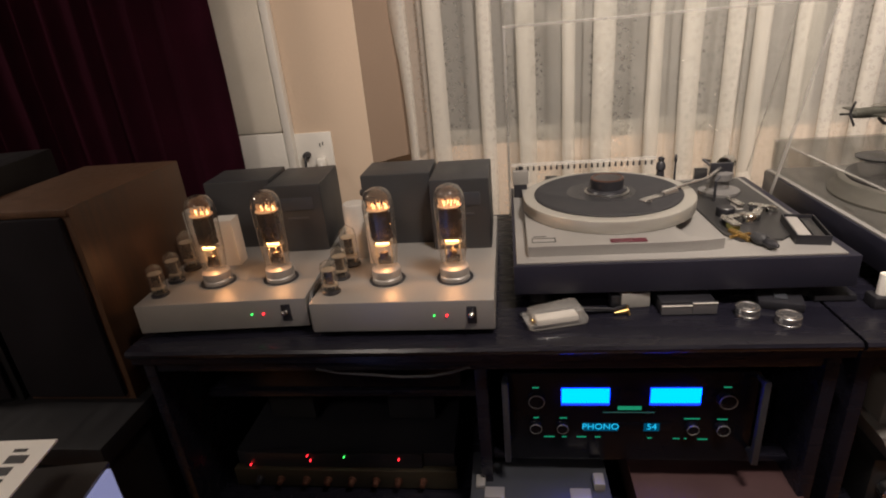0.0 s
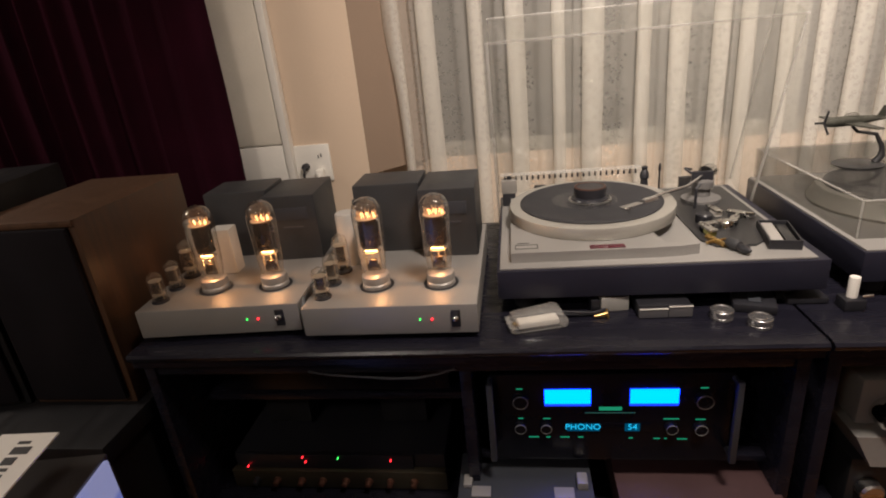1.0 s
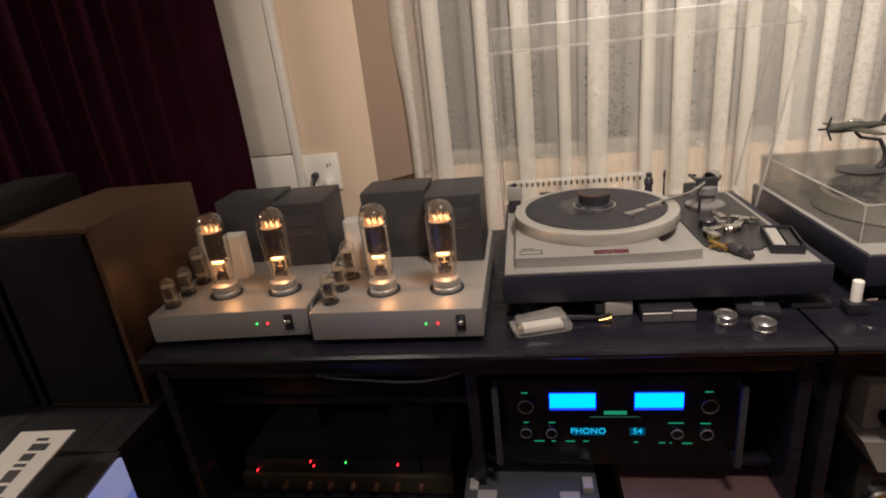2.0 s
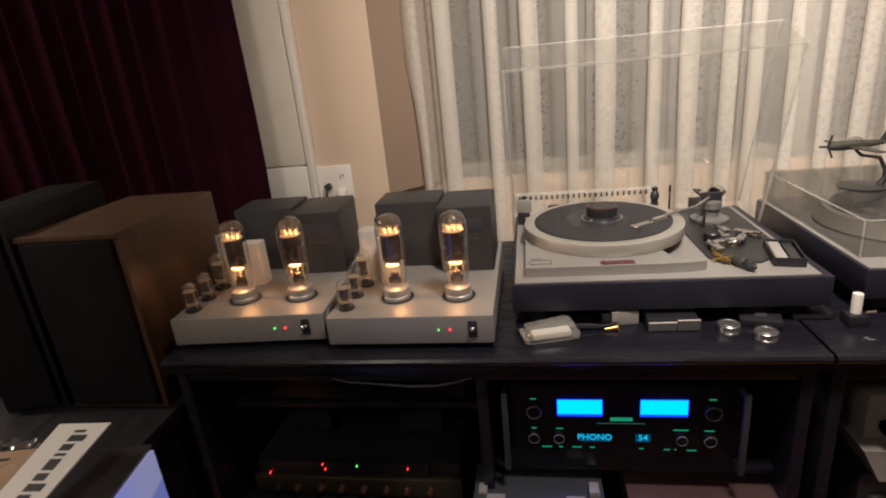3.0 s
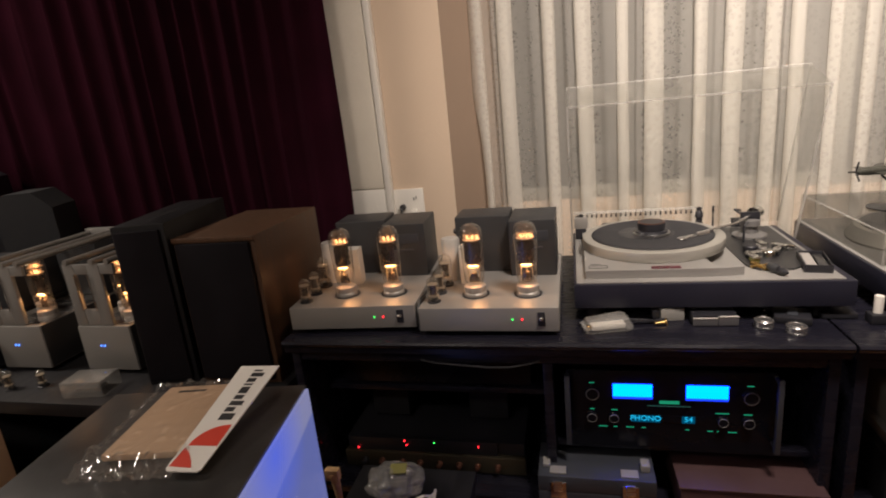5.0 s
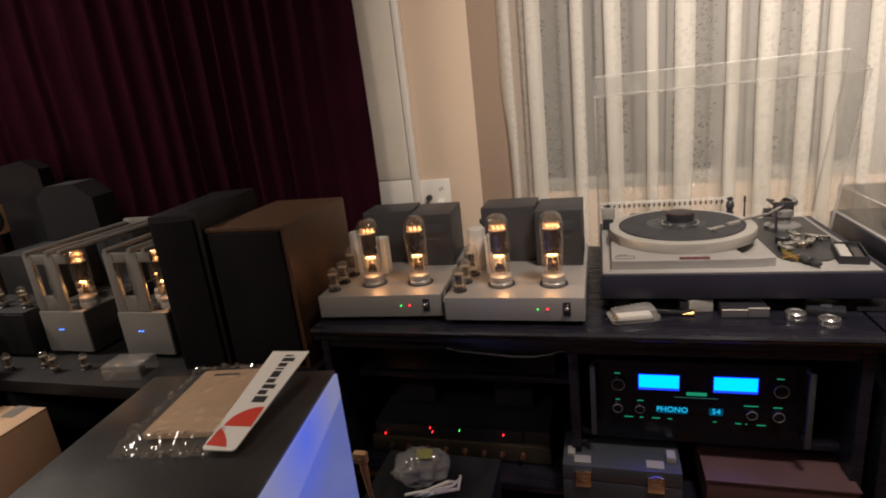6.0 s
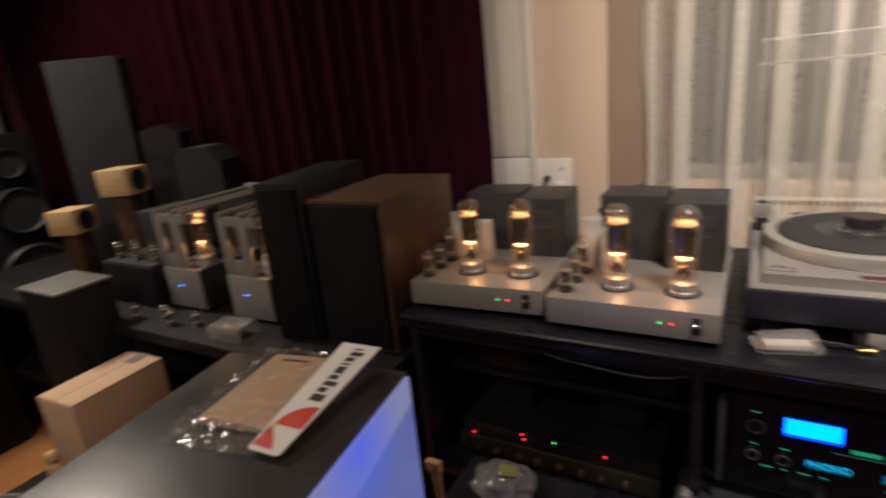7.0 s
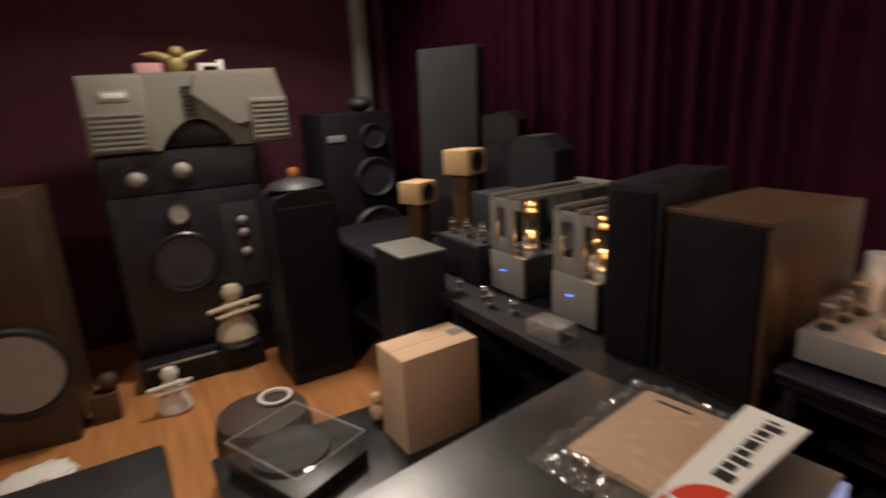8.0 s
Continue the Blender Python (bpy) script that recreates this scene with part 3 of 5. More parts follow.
    box(bm, -0.0080, 0.0080, -0.005, 0.005, 0.036, 0.058, 0.003, at)
    box(bm, -0.0125, 0.0125, -0.003, 0.003, 0.034, 0.048, 0.002, at)
    part("glass_stem", bm, ANODE, tube, "dark stem and getter")
    return tube


def tube_light(at):
    """The warm light that a lit tube throws from under its anode."""
    data = bpy.data.lights.new("tube_light", "POINT")
    data.energy, data.color, data.shadow_soft_size = 0.20, (1.0, 0.47, 0.19), 0.002
    ob = new("tube_light", data)
    ob.location = at


def small_tube(owner, x, y, z, h, r):
    """A small glass valve: thin skirt, clear bulb, dark plates between two mica discs, silvery getter top."""
    at = pose(x, y, z)
    tube = part("valve_base", lathe(BM(), [(r * 1.12, 0), (r * 1.12, h * .05), (r * .95, h * .08)], at, 20), BLACKPL, owner, "black valve socket")
    part("glass_bulb", lathe(BM(), [(r * .95, h * .08), (r, h * .14), (r, h * .80), (r * .85, h * .90), (r * .4, h * .96), (r * .16, h), (0, h * 1.01)], at, 20), GLASS, tube, "clear glass bulb")
    bm = BM()
    box(bm, -r * .50, r * .50, -r * .32, r * .32, h * .28, h * .68, r * .1, at)
    part("anode", bm, ANODE, tube, "dark inner plates")
    bm = BM()
    for k in (.24, .70):
        lathe(bm, [(r * .85, h * k), (r * .85, h * (k + .015))], at, 16)
    for sx in (-1, 1):
        rod(bm, [at @ Vector((sx * r * .55, 0, h * .08)), at @ Vector((sx * r * .5, 0, h * .76))], r * .06, 5)
    part("mica_discs", bm, MICA, tube, "pale mica discs and wires")
    return tube


def power_amp(m, label, mirror):
    """A silver single-ended monoblock with two lit tubes, small valves, a can and two transformer covers."""
    W, D, H, Z = 0.327, 0.425, 0.058, 0.012
    t = thing("tube_amplifier", m, label, "amplifier", "pair of silver monoblock amplifiers")
    body = part("chassis", box(BM(), 0, W, 0, D, Z, Z + H, 0.003), SILVER, t, "satin silver chassis")
    for x in (0.03, W - .03):
        for y in (0.04, D - .04):
            part("foot", lathe(BM(), [(0.014, 0), (0.016, Z)], pose(x, y, 0), 16), RUBBER, t)
    T = Z + H
    for x in (0.125, 0.253):
        part("socket_ring", lathe(BM(), [(0.0225, -0.004), (0.034, -0.004), (0.034, 0.0015), (0.029, 0.0015), (0.029, -0.003)], pose(x, 0.092, T), 28, True), BLACKPL, t, "black socket ring")
        big_tube(t, x, 0.092, T - 0.002)
    small_tube(t, 0.030, 0.045, T, 0.064, 0.0150)
    small_tube(t, 0.032, 0.105, T, 0.064, 0.0150)
    small_tube(t, 0.036, 0.165, T, 0.086, 0.0165)
    cx = 0.098 if mirror else 0.074
    part("capacitor_block", box(BM(), cx, cx + .044, 0.165, 0.205, T, T + .102, 0.004), GREYPALE, t, "pale square capacitor block")
    part("capacitor_can", lathe(BM(), [(0.024, 0), (0.024, 0.110), (0.022, 0.114), (0.018, 0.113)], pose(0.043, 0.216, T), 28), mat("matt_silver_can", (0.46, 0.44, 0.41), 0.45, metal=0.25, var=0.08), t, "silver capacitor can")
    part("transformer_cover", box(BM(), 0.048, 0.196, 0.268, 0.385, T, T + .156, 0.004), GUNMETAL, t, "dark grey transformer cover")
    part("transformer_cover", box(BM(), 0.199, W - .008, 0.225, 0.385, T, T + .150, 0.004), GUNMETAL, t, "dark grey transformer cover with a nameplate")
    bm = BM()
    box(bm, 0.225, 0.300, 0.2232, 0.2252, T + .095, T + .122, 0.0008)
    box(bm, 0.240, 0.285, 0.2232, 0.2252, T + .074, T + .079, 0.0005)
    part("nameplate", bm, STEELBLUE, t, "dull grey nameplate")
    bm = lathe(BM(), [(0.010, 0), (0.0125, 0.004), (0.0125, 0.02), (0.006, 0.03)], pose(0.070, 0.285, T + .115, 0, -90), 14)
    part("terminal_knob", bm, BLACKPL, t, "black knob on the cover's side")
    part("green_light", lathe(BM(), [(0.0016, 0), (0.0013, 0.003), (0, 0.004)], pose(W * .68, 0, Z + .030) @ FRONT, 10), LEDGREEN, t, "lit green indicator")
    part("red_light", lathe(BM(), [(0.0019, 0), (0.0016, 0.003), (0, 0.004)], pose(W * .748, 0, Z + .030) @ FRONT, 10), LEDRED, t, "lit red indicator")
    sw = part("power_switch", box(BM(), W * .855, W * .905, -0.003, 0.004, Z + .014, Z + .047, 0.001), BLACKPL, t, "black switch plate")
    part("lever", lathe(BM(), [(0.005, 0), (0.005, 0.004), (0.003, 0.006), (0.0035, 0.016), (0, 0.018)], pose(W * .88, -0.003, Z + .031, 65), 12), CHROME, sw, "chrome toggle lever")
    return t


power_amp(pose(-0.012 - .327, 0.030, TOP, 0, 0, 0.0), "silver tube amplifier with two tall glowing tubes and a silver can", False)
power_amp(pose(-0.680, 0.036, TOP, 0, 0, 3.2), "silver tube amplifier with two tall glowing tubes and a pale block", True)
for amp_m in (pose(-0.339, 0.030, TOP), pose(-0.680, 0.036, TOP, 0, 0, 3.2)):
    for x in (0.125, 0.253):
        tube_light(amp_m @ Vector((x, 0.092, 0.1382)))
cable = rod(BM(), [(-0.335, 0.22, 0.928), (-0.338, 0.16, 0.932), (-0.343, 0.11, 0.930), (-0.3445, 0.07, 0.926), (-0.3445, 0.05, 0.905), (-0.3445, 0.05, 0.86)], 0.0042)
solid("signal_cable", cable, GUNMETAL, Matrix(), "grey cable hanging between the two amplifiers", "cable")

# ---------------------------------------------------------------- the open turntable
TT = TOP


def turntable_one():
    X, Y, W, D, Z0, Z1 = 0.022, 0.112, 0.578, 0.490, 0.034, 0.092
    t = thing("turntable", pose(X, Y, TT), "silver and black turntable with its clear lid raised", "turntable")
    part("plinth", box(BM(), 0, W, 0, D, Z0, Z1, 0.003), PLINTHBLACK, t, "black wooden plinth with the blue glow put into its colour")
    for x in (.05, W - .05):
        for y in (.05, D - .05):
            part("foot", lathe(BM(), [(0.02, 0), (0.022, Z0)], pose(x, y, 0), 18), RUBBER, t)
    P = Z1 + .004
    part("top_plate", box(BM(), 0.006, W - .020, 0.005, D - .018, Z1, P, 0.0015), SILVER, t, "silver top plate")
    out = [(0.028, 0.030), (0.29, 0.030), (0.34, 0.033), (0.372, 0.040), (0.345, 0.048), (0.315, 0.056), (0.305, 0.11), (0.31, 0.40), (0.028, 0.40)]
    part("motor_deck", prism(BM(), [(x, -y) for x, y in out][::-1], P, P + .020, pose(0, 0, 0, 90) @ Matrix.Diagonal((1, 1, 1, 1))), SILVER, t, "raised silver motor deck")
    C = pose(0.203, 0.250, P + .020)
    part("platter", lathe(BM(), [(0.163, 0), (0.1755, 0.0005), (0.1765, 0.002), (0.1770, 0.023), (0.1760, 0.0252), (0.1735, 0.026), (0.160, 0.026), (0.1, 0.0255)], C, 72), PLATTER, t, "pale cast platter with a plain rim")
    bm = lathe(BM(), [(0.152, 0.0255), (0.1525, 0.0285), (0.150, 0.030)] + [(0.142 - .012 * k, 0.030 - .0006 * (k % 2)) for k in range(8)] + [(0.012, 0.029)], C, 72)
    part("mat", bm, RUBBER, t, "dark ribbed rubber mat")
    part("record_clamp", lathe(BM(), [(0.040, 0.030), (0.042, 0.034), (0.040, 0.038), (0.033, 0.040), (0.035, 0.056), (0.0345, 0.059)], C, 40), BLACKPL, t, "black record weight")
    part("clamp_ring", lathe(BM(), [(0.0335, 0.0595), (0.0335, 0.0610), (0.030, 0.0615), (0.0295, 0.0597)], C, 40, True), COPPER, t, "copper-coloured ring on the weight")
    part("clamp_cap", lathe(BM(), [(0.0288, 0.0598), (0.0288, 0.0605), (0.010, 0.0607)], C, 32), BLACKPL, t, "black cap")
    part("clamp_base", lathe(BM(), [(0.046, 0.0305), (0.046, 0.0335), (0.0425, 0.0340)], C, 40), ALU, t, "silver flange under the weight")
    part("acetate_disc", lathe(BM(), [(0.070, 0.0304), (0.071, 0.0310), (0.05, 0.0312)], pose(-.012, 0, 0) @ C, 48), CLEAR, t, "small clear disc under the weight")
    bm = BM()
    box(bm, 0.176, 0.240, 0.036, 0.052, P + .0203, P + .0218, 0.0005)
    part("speed_badge", bm, mat("magenta_badge", (0.085, 0.010, 0.022), 0.3, var=0.3, scale=30), t, "dark magenta badge")
    bm = BM()
    box(bm, 0.036, 0.080, 0.050, 0.0515, P + .0200, P + .0207, 0)
    box(bm, 0.036, 0.0375, 0.050, 0.070, P + .0200, P + .0207, 0)
    box(bm, 0.078, 0.080, 0.050, 0.070, P + .0200, P + .0207, 0)
    box(bm, 0.036, 0.080, 0.069, 0.0705, P + .0200, P + .0207, 0)
    box(bm, 0.040, 0.064, 0.078, 0.080, P + .0200, P + .0207, 0)
    part("control_label", bm, GUNMETAL, t, "grey outlined control legend")
    # black armboard with the tonearm
    out = [(0.392, 0.10), (0.41, 0.065), (0.48, 0.065), (0.545, 0.12), (0.545, 0.45), (0.385, 0.45), (0.365, 0.41), (0.388, 0.30)]
    part("armboard", prism(BM(), [(x, -y) for x, y in out][::-1], P, P + .004, pose(0, 0, 0, 90)), SATINBLACK, t, "satin black armboard")
    A = Vector((0.468, 0.350, P + .004))
    arm = part("tonearm_base", lathe(BM(), [(0.043, 0), (0.043, 0.006), (0.036, 0.009), (0.020, 0.011), (0.019, 0.030), (0.025, 0.031), (0.025, 0.046), (0.012, 0.049)], Matrix.Translation(A), 32), DULLGREY, t, "round grey tonearm base")
    hp = Vector((0.285, 0.188, P + .052))
    pv = A + Vector((0, 0, 0.058))
    part("arm_tube", rod(BM(), [pv + Vector((0.028, 0.036, 0.002)), pv, pv.lerp(hp, .35) + Vector((0.012, -.012, 0)), pv.lerp(hp, .7), hp + Vector((0.045, 0.030, 0))], 0.0034, 12), BRIGHT, arm, "bright tonearm tube")
    bm = rod(BM(), [hp + Vector((0.05, 0.034, 0)), hp + Vector((0.018, 0.012, 0))], 0.0085, 14)
    part("head_collar", bm, BRIGHT, arm, "bright head collar")
    bm = BM()
    mm = Matrix.Translation(hp) @ pose(0, 0, 0, 0, 0, 35)
    box(bm, -0.035, 0.018, -0.008, 0.008, -0.004, 0.003, 0.002, mm)
    box(bm, -0.030, -0.008, -0.007, 0.007, -0.018, -0.004, 0.002, mm)
    part("headshell", bm, BRIGHT, arm, "bright headshell with cartridge")
    part("finger_lift", rod(BM(), [mm @ Vector((-.03, -.008, 0)), mm @ Vector((-.034, -.02, .002)), mm @ Vector((-.040, -.028, .008))], 0.0016), CHROME, arm)
    bm = rod(BM(), [pv + Vector((0.012, 0.018, 0)), pv + Vector((0.030, 0.042, 0))], 0.017, 20)
    part("counterweight", bm, CHROME, arm, "chrome counterweight")
    bm = BM()
    box(bm, -0.024, 0.024, -0.006, 0.006, 0.040, 0.068, 0.003, Matrix.Translation(A))
    rod(bm, [A + Vector((-.02, 0, .06)), A + Vector((-.034, .018, .072)), A + Vector((-.016, .03, .066))], 0.003)
    part("gimbal", bm, BLACKPL, arm, "dark bearing yoke")
    part("arm_rest", rod(BM(), [A + Vector((-.03, -.06, 0)), A + Vector((-.03, -.06, .045)), A + Vector((-.02, -.052, .052))], 0.003), BLACKPL, arm)
    # brush arm bar and its post behind the platter
    bm = BM()
    box(bm, 0.004, 0.342, 0.402, 0.407, P + .074, P + .082, 0.001)
    part("cleaning_bar", bm, EDGE, t, "clear bar of the record brush")
    for k in range(24):
        part("tooth", lathe(BM(), [(0.0016, 0), (0.0030, -.010), (0.001, -.012)], pose(0.016 + .0137 * k, 0.4045, P + .074), 6), BLACKPL, t)
    part("bar_end", box(BM(), 0.006, 0.044, 0.392, 0.414, P + .032, P + .066, 0.003), DULLALU, t, "silver block carrying the bar")
    part("bar_end_foot", box(BM(), 0.008, 0.040, 0.392, 0.414, P, P + .032, 0.003), BLACKPL, t)
    part("bar_pin", rod(BM(), [(0.024, 0.4045, P + .066), (0.024, 0.4045, P + .075)], 0.004), BLACKPL, t)
    post = part("brush_post", lathe(BM(), [(0.019, 0), (0.019, 0.022), (0.010, 0.026), (0.008, 0.050), (0.011, 0.054), (0.010, 0.066), (0.006, 0.072), (0.008, 0.080), (0, 0.084)], pose(0.349, 0.392, P), 20), BLACKPL, t, "black brush post with a knob")
    part("pin", lathe(BM(), [(0.003, 0), (0.002, 0.05), (0.004, 0.055), (0.003, 0.068), (0, 0.072)], pose(0.400, 0.455, P), 10), BLACKPL, t)
    # raised lid, leaning forward from its rear hinges
    L, R, H, S, th = -0.004, W + .004, 0.4545, 0.125, 0.004
    lid = part("lid", box(BM(), L, R, 0, th, 0, H, 0.001), ACRYLIC, t, "clear acrylic lid standing open")
    lid.matrix_local = pose(0, D - .012, P + .010, 20)
    part("lid_side", box(BM(), L, L + th, -S, -.001, 0.0, H, 0.001), ACRYLIC, lid)
    part("lid_side", box(BM(), R - th, R, -S, -.001, 0.0, H, 0.001), ACRYLIC, lid)
    part("lid_front", box(BM(), L + th, R - th, -S, -.001, H - th, H, 0.001), ACRYLIC, lid)
    for x in (L, R - .0045):
        part("lid_edge", box(BM(), x - .0004, x + .0048, -S - .003, -S + .0015, 0.0, H, 0.0005), EDGELIT, lid, "acrylic edge, its bright line put into a pale film")
        part("lid_edge", box(BM(), x - .0004, x + .003, 0.0045, 0.0065, 0.0, H, 0.0005), EDGE, lid, "acrylic edge, its bright line put into a pale film")
    part("lid_edge", box(BM(), L, R, -S - .0018, -S + .0003, H - .004, H + .001, 0.0005), EDGE, lid, "acrylic edge, its bright line put into a pale film")
    part("lid_edge", box(BM(), L, R, 0.002, 0.0045, H + .0005, H + .003, 0.0005), EDGE, lid, "acrylic edge, its bright line put into a pale film")
    for x in (0.09, W - .12):
        part("hinge", box(BM(), x, x + .03, D - .004, D + .010, Z1 - .03, P + .022, 0.002), BLACKPL, t, "black lid hinge")
    return t, P


tt1, P1 = turntable_one()
ZT = TT + P1


def on_deck(x, y, z=ZT, yaw=0):
    return pose(x, y, z, 0, 0, yaw)


# cartridges, headshells and bits lying on the armboard
def headshell(m, label, col):
    t = thing("spare_headshell", m, label, "headshell", "spare headshells on the turntable")
    part("shell", box(BM(), -0.020, 0.018, -0.008, 0.008, 0.010, 0.0145, 0.0015), ALU, t)
    part("cartridge", box(BM(), -0.016, 0.008, -0.0075, 0.0075, 0.0, 0.0098, 0.002), col, t)
    part("collar", rod(BM(), [(0.018, 0, 0.012), (0.033, 0, 0.012)], 0.0042, 12), CHROME, t)
    return t


ZA = ZT + .0045
YELLOWISH = mat("yellow_green_cartridge", (0.26, 0.25, 0.08), 0.4)
headshell(on_deck(0.445, 0.265, ZA, 25), "silver spare headshell with a black cartridge", BLACKPL)
headshell(on_deck(0.520, 0.325, ZA, -40), "silver spare headshell with a dark cartridge", GUNMETAL)
headshell(on_deck(0.485, 0.350, ZA, 100), "silver spare headshell with a white cartridge", WHITEPL)
headshell(on_deck(0.437, 0.238, ZA, 100), "silver spare headshell with a yellow-green cartridge", YELLOWISH)
headshell(on_deck(0.500, 0.285, ZA, 60), "silver spare headshell with a black cartridge", BLACKPL)
bm = lathe(BM(), [(0.017, 0), (0.017, 0.016), (0.015, 0.018)], None, 24)
solid("stylus_gauge", bm, BLACKPL, on_deck(0.450, 0.310, ZA), "small black round pot on the armboard", "small pot")
bm = lathe(BM(), [(0.013, 0), (0.013, 0.014), (0.010, 0.018), (0.004, 0.020)], None, 24)
solid("spare_weight", bm, CHROME, on_deck(0.478, 0.262, ZA), "small chrome counterweight on the armboard", "weight")
bm = lathe(BM(), [(0.012, 0), (0.012, 0.010), (0.009, 0.011)], None, 24)
solid("spare_weight", bm, CHROME, on_deck(0.545, 0.325, ZT), "small chrome counterweight on the plate's edge", "weight")
br = thing("stylus_brush", on_deck(0.438, 0.192, ZT, -72), "brass stylus brush lying on the top plate", "brush")
part("handle", rod(BM(), [(-0.030, 0, 0.006), (0.005, 0, 0.006), (0.022, 0, 0.006)], [0.006, 0.006, 0.004], 12), BRASS, br)
part("crossbar", rod(BM(), [(-0.004, -0.020, 0.006), (-0.004, 0.020, 0.006)], 0.003, 8), BRASS, br)
bx = thing("bristle_brush", on_deck(0.466, 0.146, ZT, -68), "small dark brush with a black bristle tip", "brush")
part("cap", lathe(BM(), [(0.010, -0.020), (0.011, 0.0), (0.008, 0.006)], pose(-0.014, 0, 0.0105, 0, 90), 18), GUNMETAL, bx)
part("tip", lathe(BM(), [(0.007, 0), (0.009, 0.016), (0.003, 0.026)], pose(-0.008, 0, 0.0095, 0, 90), 14), BLACKPL, bx)
bx = thing("record_brush_box", on_deck(0.552, 0.208, ZT, -11), "open black box holding a white pad", "box")
bm = BM()
box(bm, -0.027, 0.027, -0.056, 0.056, 0, 0.003, 0.001)
for a in ((-.027, -.0245, -.056, .056), (.0245, .027, -.056, .056), (-.0245, .0245, -.056, -.0535), (-.0245, .0245, .0535, .056)):
    box(bm, a[0], a[1], a[2], a[3], 0.003, 0.018, 0.0008)
part("tray", bm, BLACKPL, bx)
part("pad", box(BM(), -0.022, -0.001, -0.050, 0.050, 0.0035, 0.015, 0.003), PALECONE, bx, "white pad")
part("inner_block", box(BM(), 0.003, 0.022, -0.050, 0.050, 0.0035, 0.013, 0.003), SATINBLACK, bx)


# ---------------------------------------------------------------- the closed turntable
def turntable_two():
    W, D, Z0, Z1 = 0.50, 0.512, 0.034, 0.092
    t = thing("turntable", pose(0.664, 0.135, TT), "black and silver turntable under a closed clear lid", "turntable")
    part("plinth", box(BM(), 0, W, 0, D, Z0, Z1, 0.003), PLINTHBLACK, t, "black wooden plinth with the blue glow put into its colour")
    for x in (.05, W - .05):
        for y in (.05, D - .05):
            part("foot", lathe(BM(), [(0.02, 0), (0.022, Z0)], pose(x, y, 0), 18), RUBBER, t)
    P = Z1 + .004
    part("top_plate", box(BM(), 0.003, W - .003, 0.003, D - .003, Z1, P, 0.0015), SILVER, t, "silver top plate")
    C = pose(0.215, 0.255, P)
    part("platter", lathe(BM(), [(0.176, 0), (0.178, 0.006), (0.176, 0.009), (0.165, 0.028), (0.163, 0.034), (0.158, 0.037), (0.148, 0.036)], C, 64), PLATTER, t, "pale platter with a sloping rim")
    part("mat", lathe(BM(), [(0.150, 0.036), (0.149, 0.040), (0.02, 0.039)], C, 64), RUBBER, t, "dark rubber mat")
    part("front_badge", box(BM(), 0.06, 0.13, -0.003, 0.001, 0.040, 0.047, 0.001), ALU, t, "silver badge")
    lid = part("lid", box(BM(), 0.012, W - .012, 0.052, D - .004, P + .070, P + .074, 0.001), SMOKE, t, "clear closed lid")
    for a in ((0.012, 0.016, 0.052, D - .004), (W - .016, W - .012, 0.052, D - .004), (0.0165, W - .0165, 0.052, 0.056), (0.0165, W - .0165, D - .008, D - .004)):
        part("lid_side", box(BM(), a[0], a[1], a[2], a[3], P + .0005, P + .0695, 0.001), SMOKE, lid)
    part("lid_edge", box(BM(), 0.0108, 0.0140, 0.0508, 0.0540, P + .001, P + .0745, 0.0008), EDGE, lid, "corner edge, its bright line put into a pale film")
    part("lid_edge", box(BM(), 0.0108, 0.0140, 0.0545, D - .004, P + .0718, P + .0748, 0.0008), EDGE, lid, "top edge, its bright line put into a pale film")
    part("lid_edge", box(BM(), 0.0155, W - .0165, 0.0508, 0.0540, P + .0718, P + .0748, 0.0008), EDGE, lid, "top edge, its bright line put into a pale film")
    part("lid_knob", box(BM(), 0.010, 0.040, D - .06, D - .03, P + .0752, P + .086, 0.003), ACRYLIC, lid, "small clear block")
    return P


P2 = turntable_two()
ZL = TT + P2 + .0750
pl = thing("model_airplane", pose(0.815, 0.425, ZL), "small grey propeller airplane model on a curved stand", "model airplane")
part("stand_base", lathe(BM(), [(0.046, 0), (0.047, 0.003), (0.044, 0.004)], pose(-0.022, 0, 0), 36), SATINBLACK, pl, "flat round black base")
part("stand_arm", rod(BM(), [(0.012, 0, 0.003), (0.022, 0, 0.018), (0.020, 0, 0.036), (0.004, 0, 0.064), (-0.034, 0, 0.072), (-0.046, 0, 0.084)], [0.008, 0.007, 0.005, 0.004, 0.0035, 0.003], 10), SATINBLACK, pl, "curved black arm")
GREYMODEL = mat("camouflage_grey_green", (0.075, 0.075, 0.062), 0.4, metal=0.4, var=0.5, scale=60)
F = pose(-0.046, 0, 0.096, 0, 0, 8) @ Matrix.Scale(1.15, 4)
fus = part("fuselage", lathe(BM(), [(0.002, -0.052), (0.008, -0.046), (0.0095, -0.030), (0.0095, -0.005), (0.007, 0.025), (0.0035, 0.055), (0, 0.060)], F @ pose(0, 0, 0, 0, 90), 18), GREYMODEL, pl)
part("canopy", blob(BM(), F @ Vector((-0.004, 0, 0.009)), 0.010, (1.5, .7, .7)), SMOKE, fus, "clear canopy")
bm = BM()
vs = [(-0.022, 0), (0.008, 0), (0.000, 0.075), (-0.012, 0.075)]
for s in (1, -1):
    prism(bm, [(x, y * s) for x, y in vs], -0.0012, 0.0012, F @ pose(0, 0, -0.003, 90))
part("wing", bm, GREYMODEL, pl, "swept pair of wings")
bm = BM()
prism(bm, [(0.040, 0.0), (0.058, 0.0), (0.060, 0.022), (0.052, 0.022)], -0.001, 0.001, F)
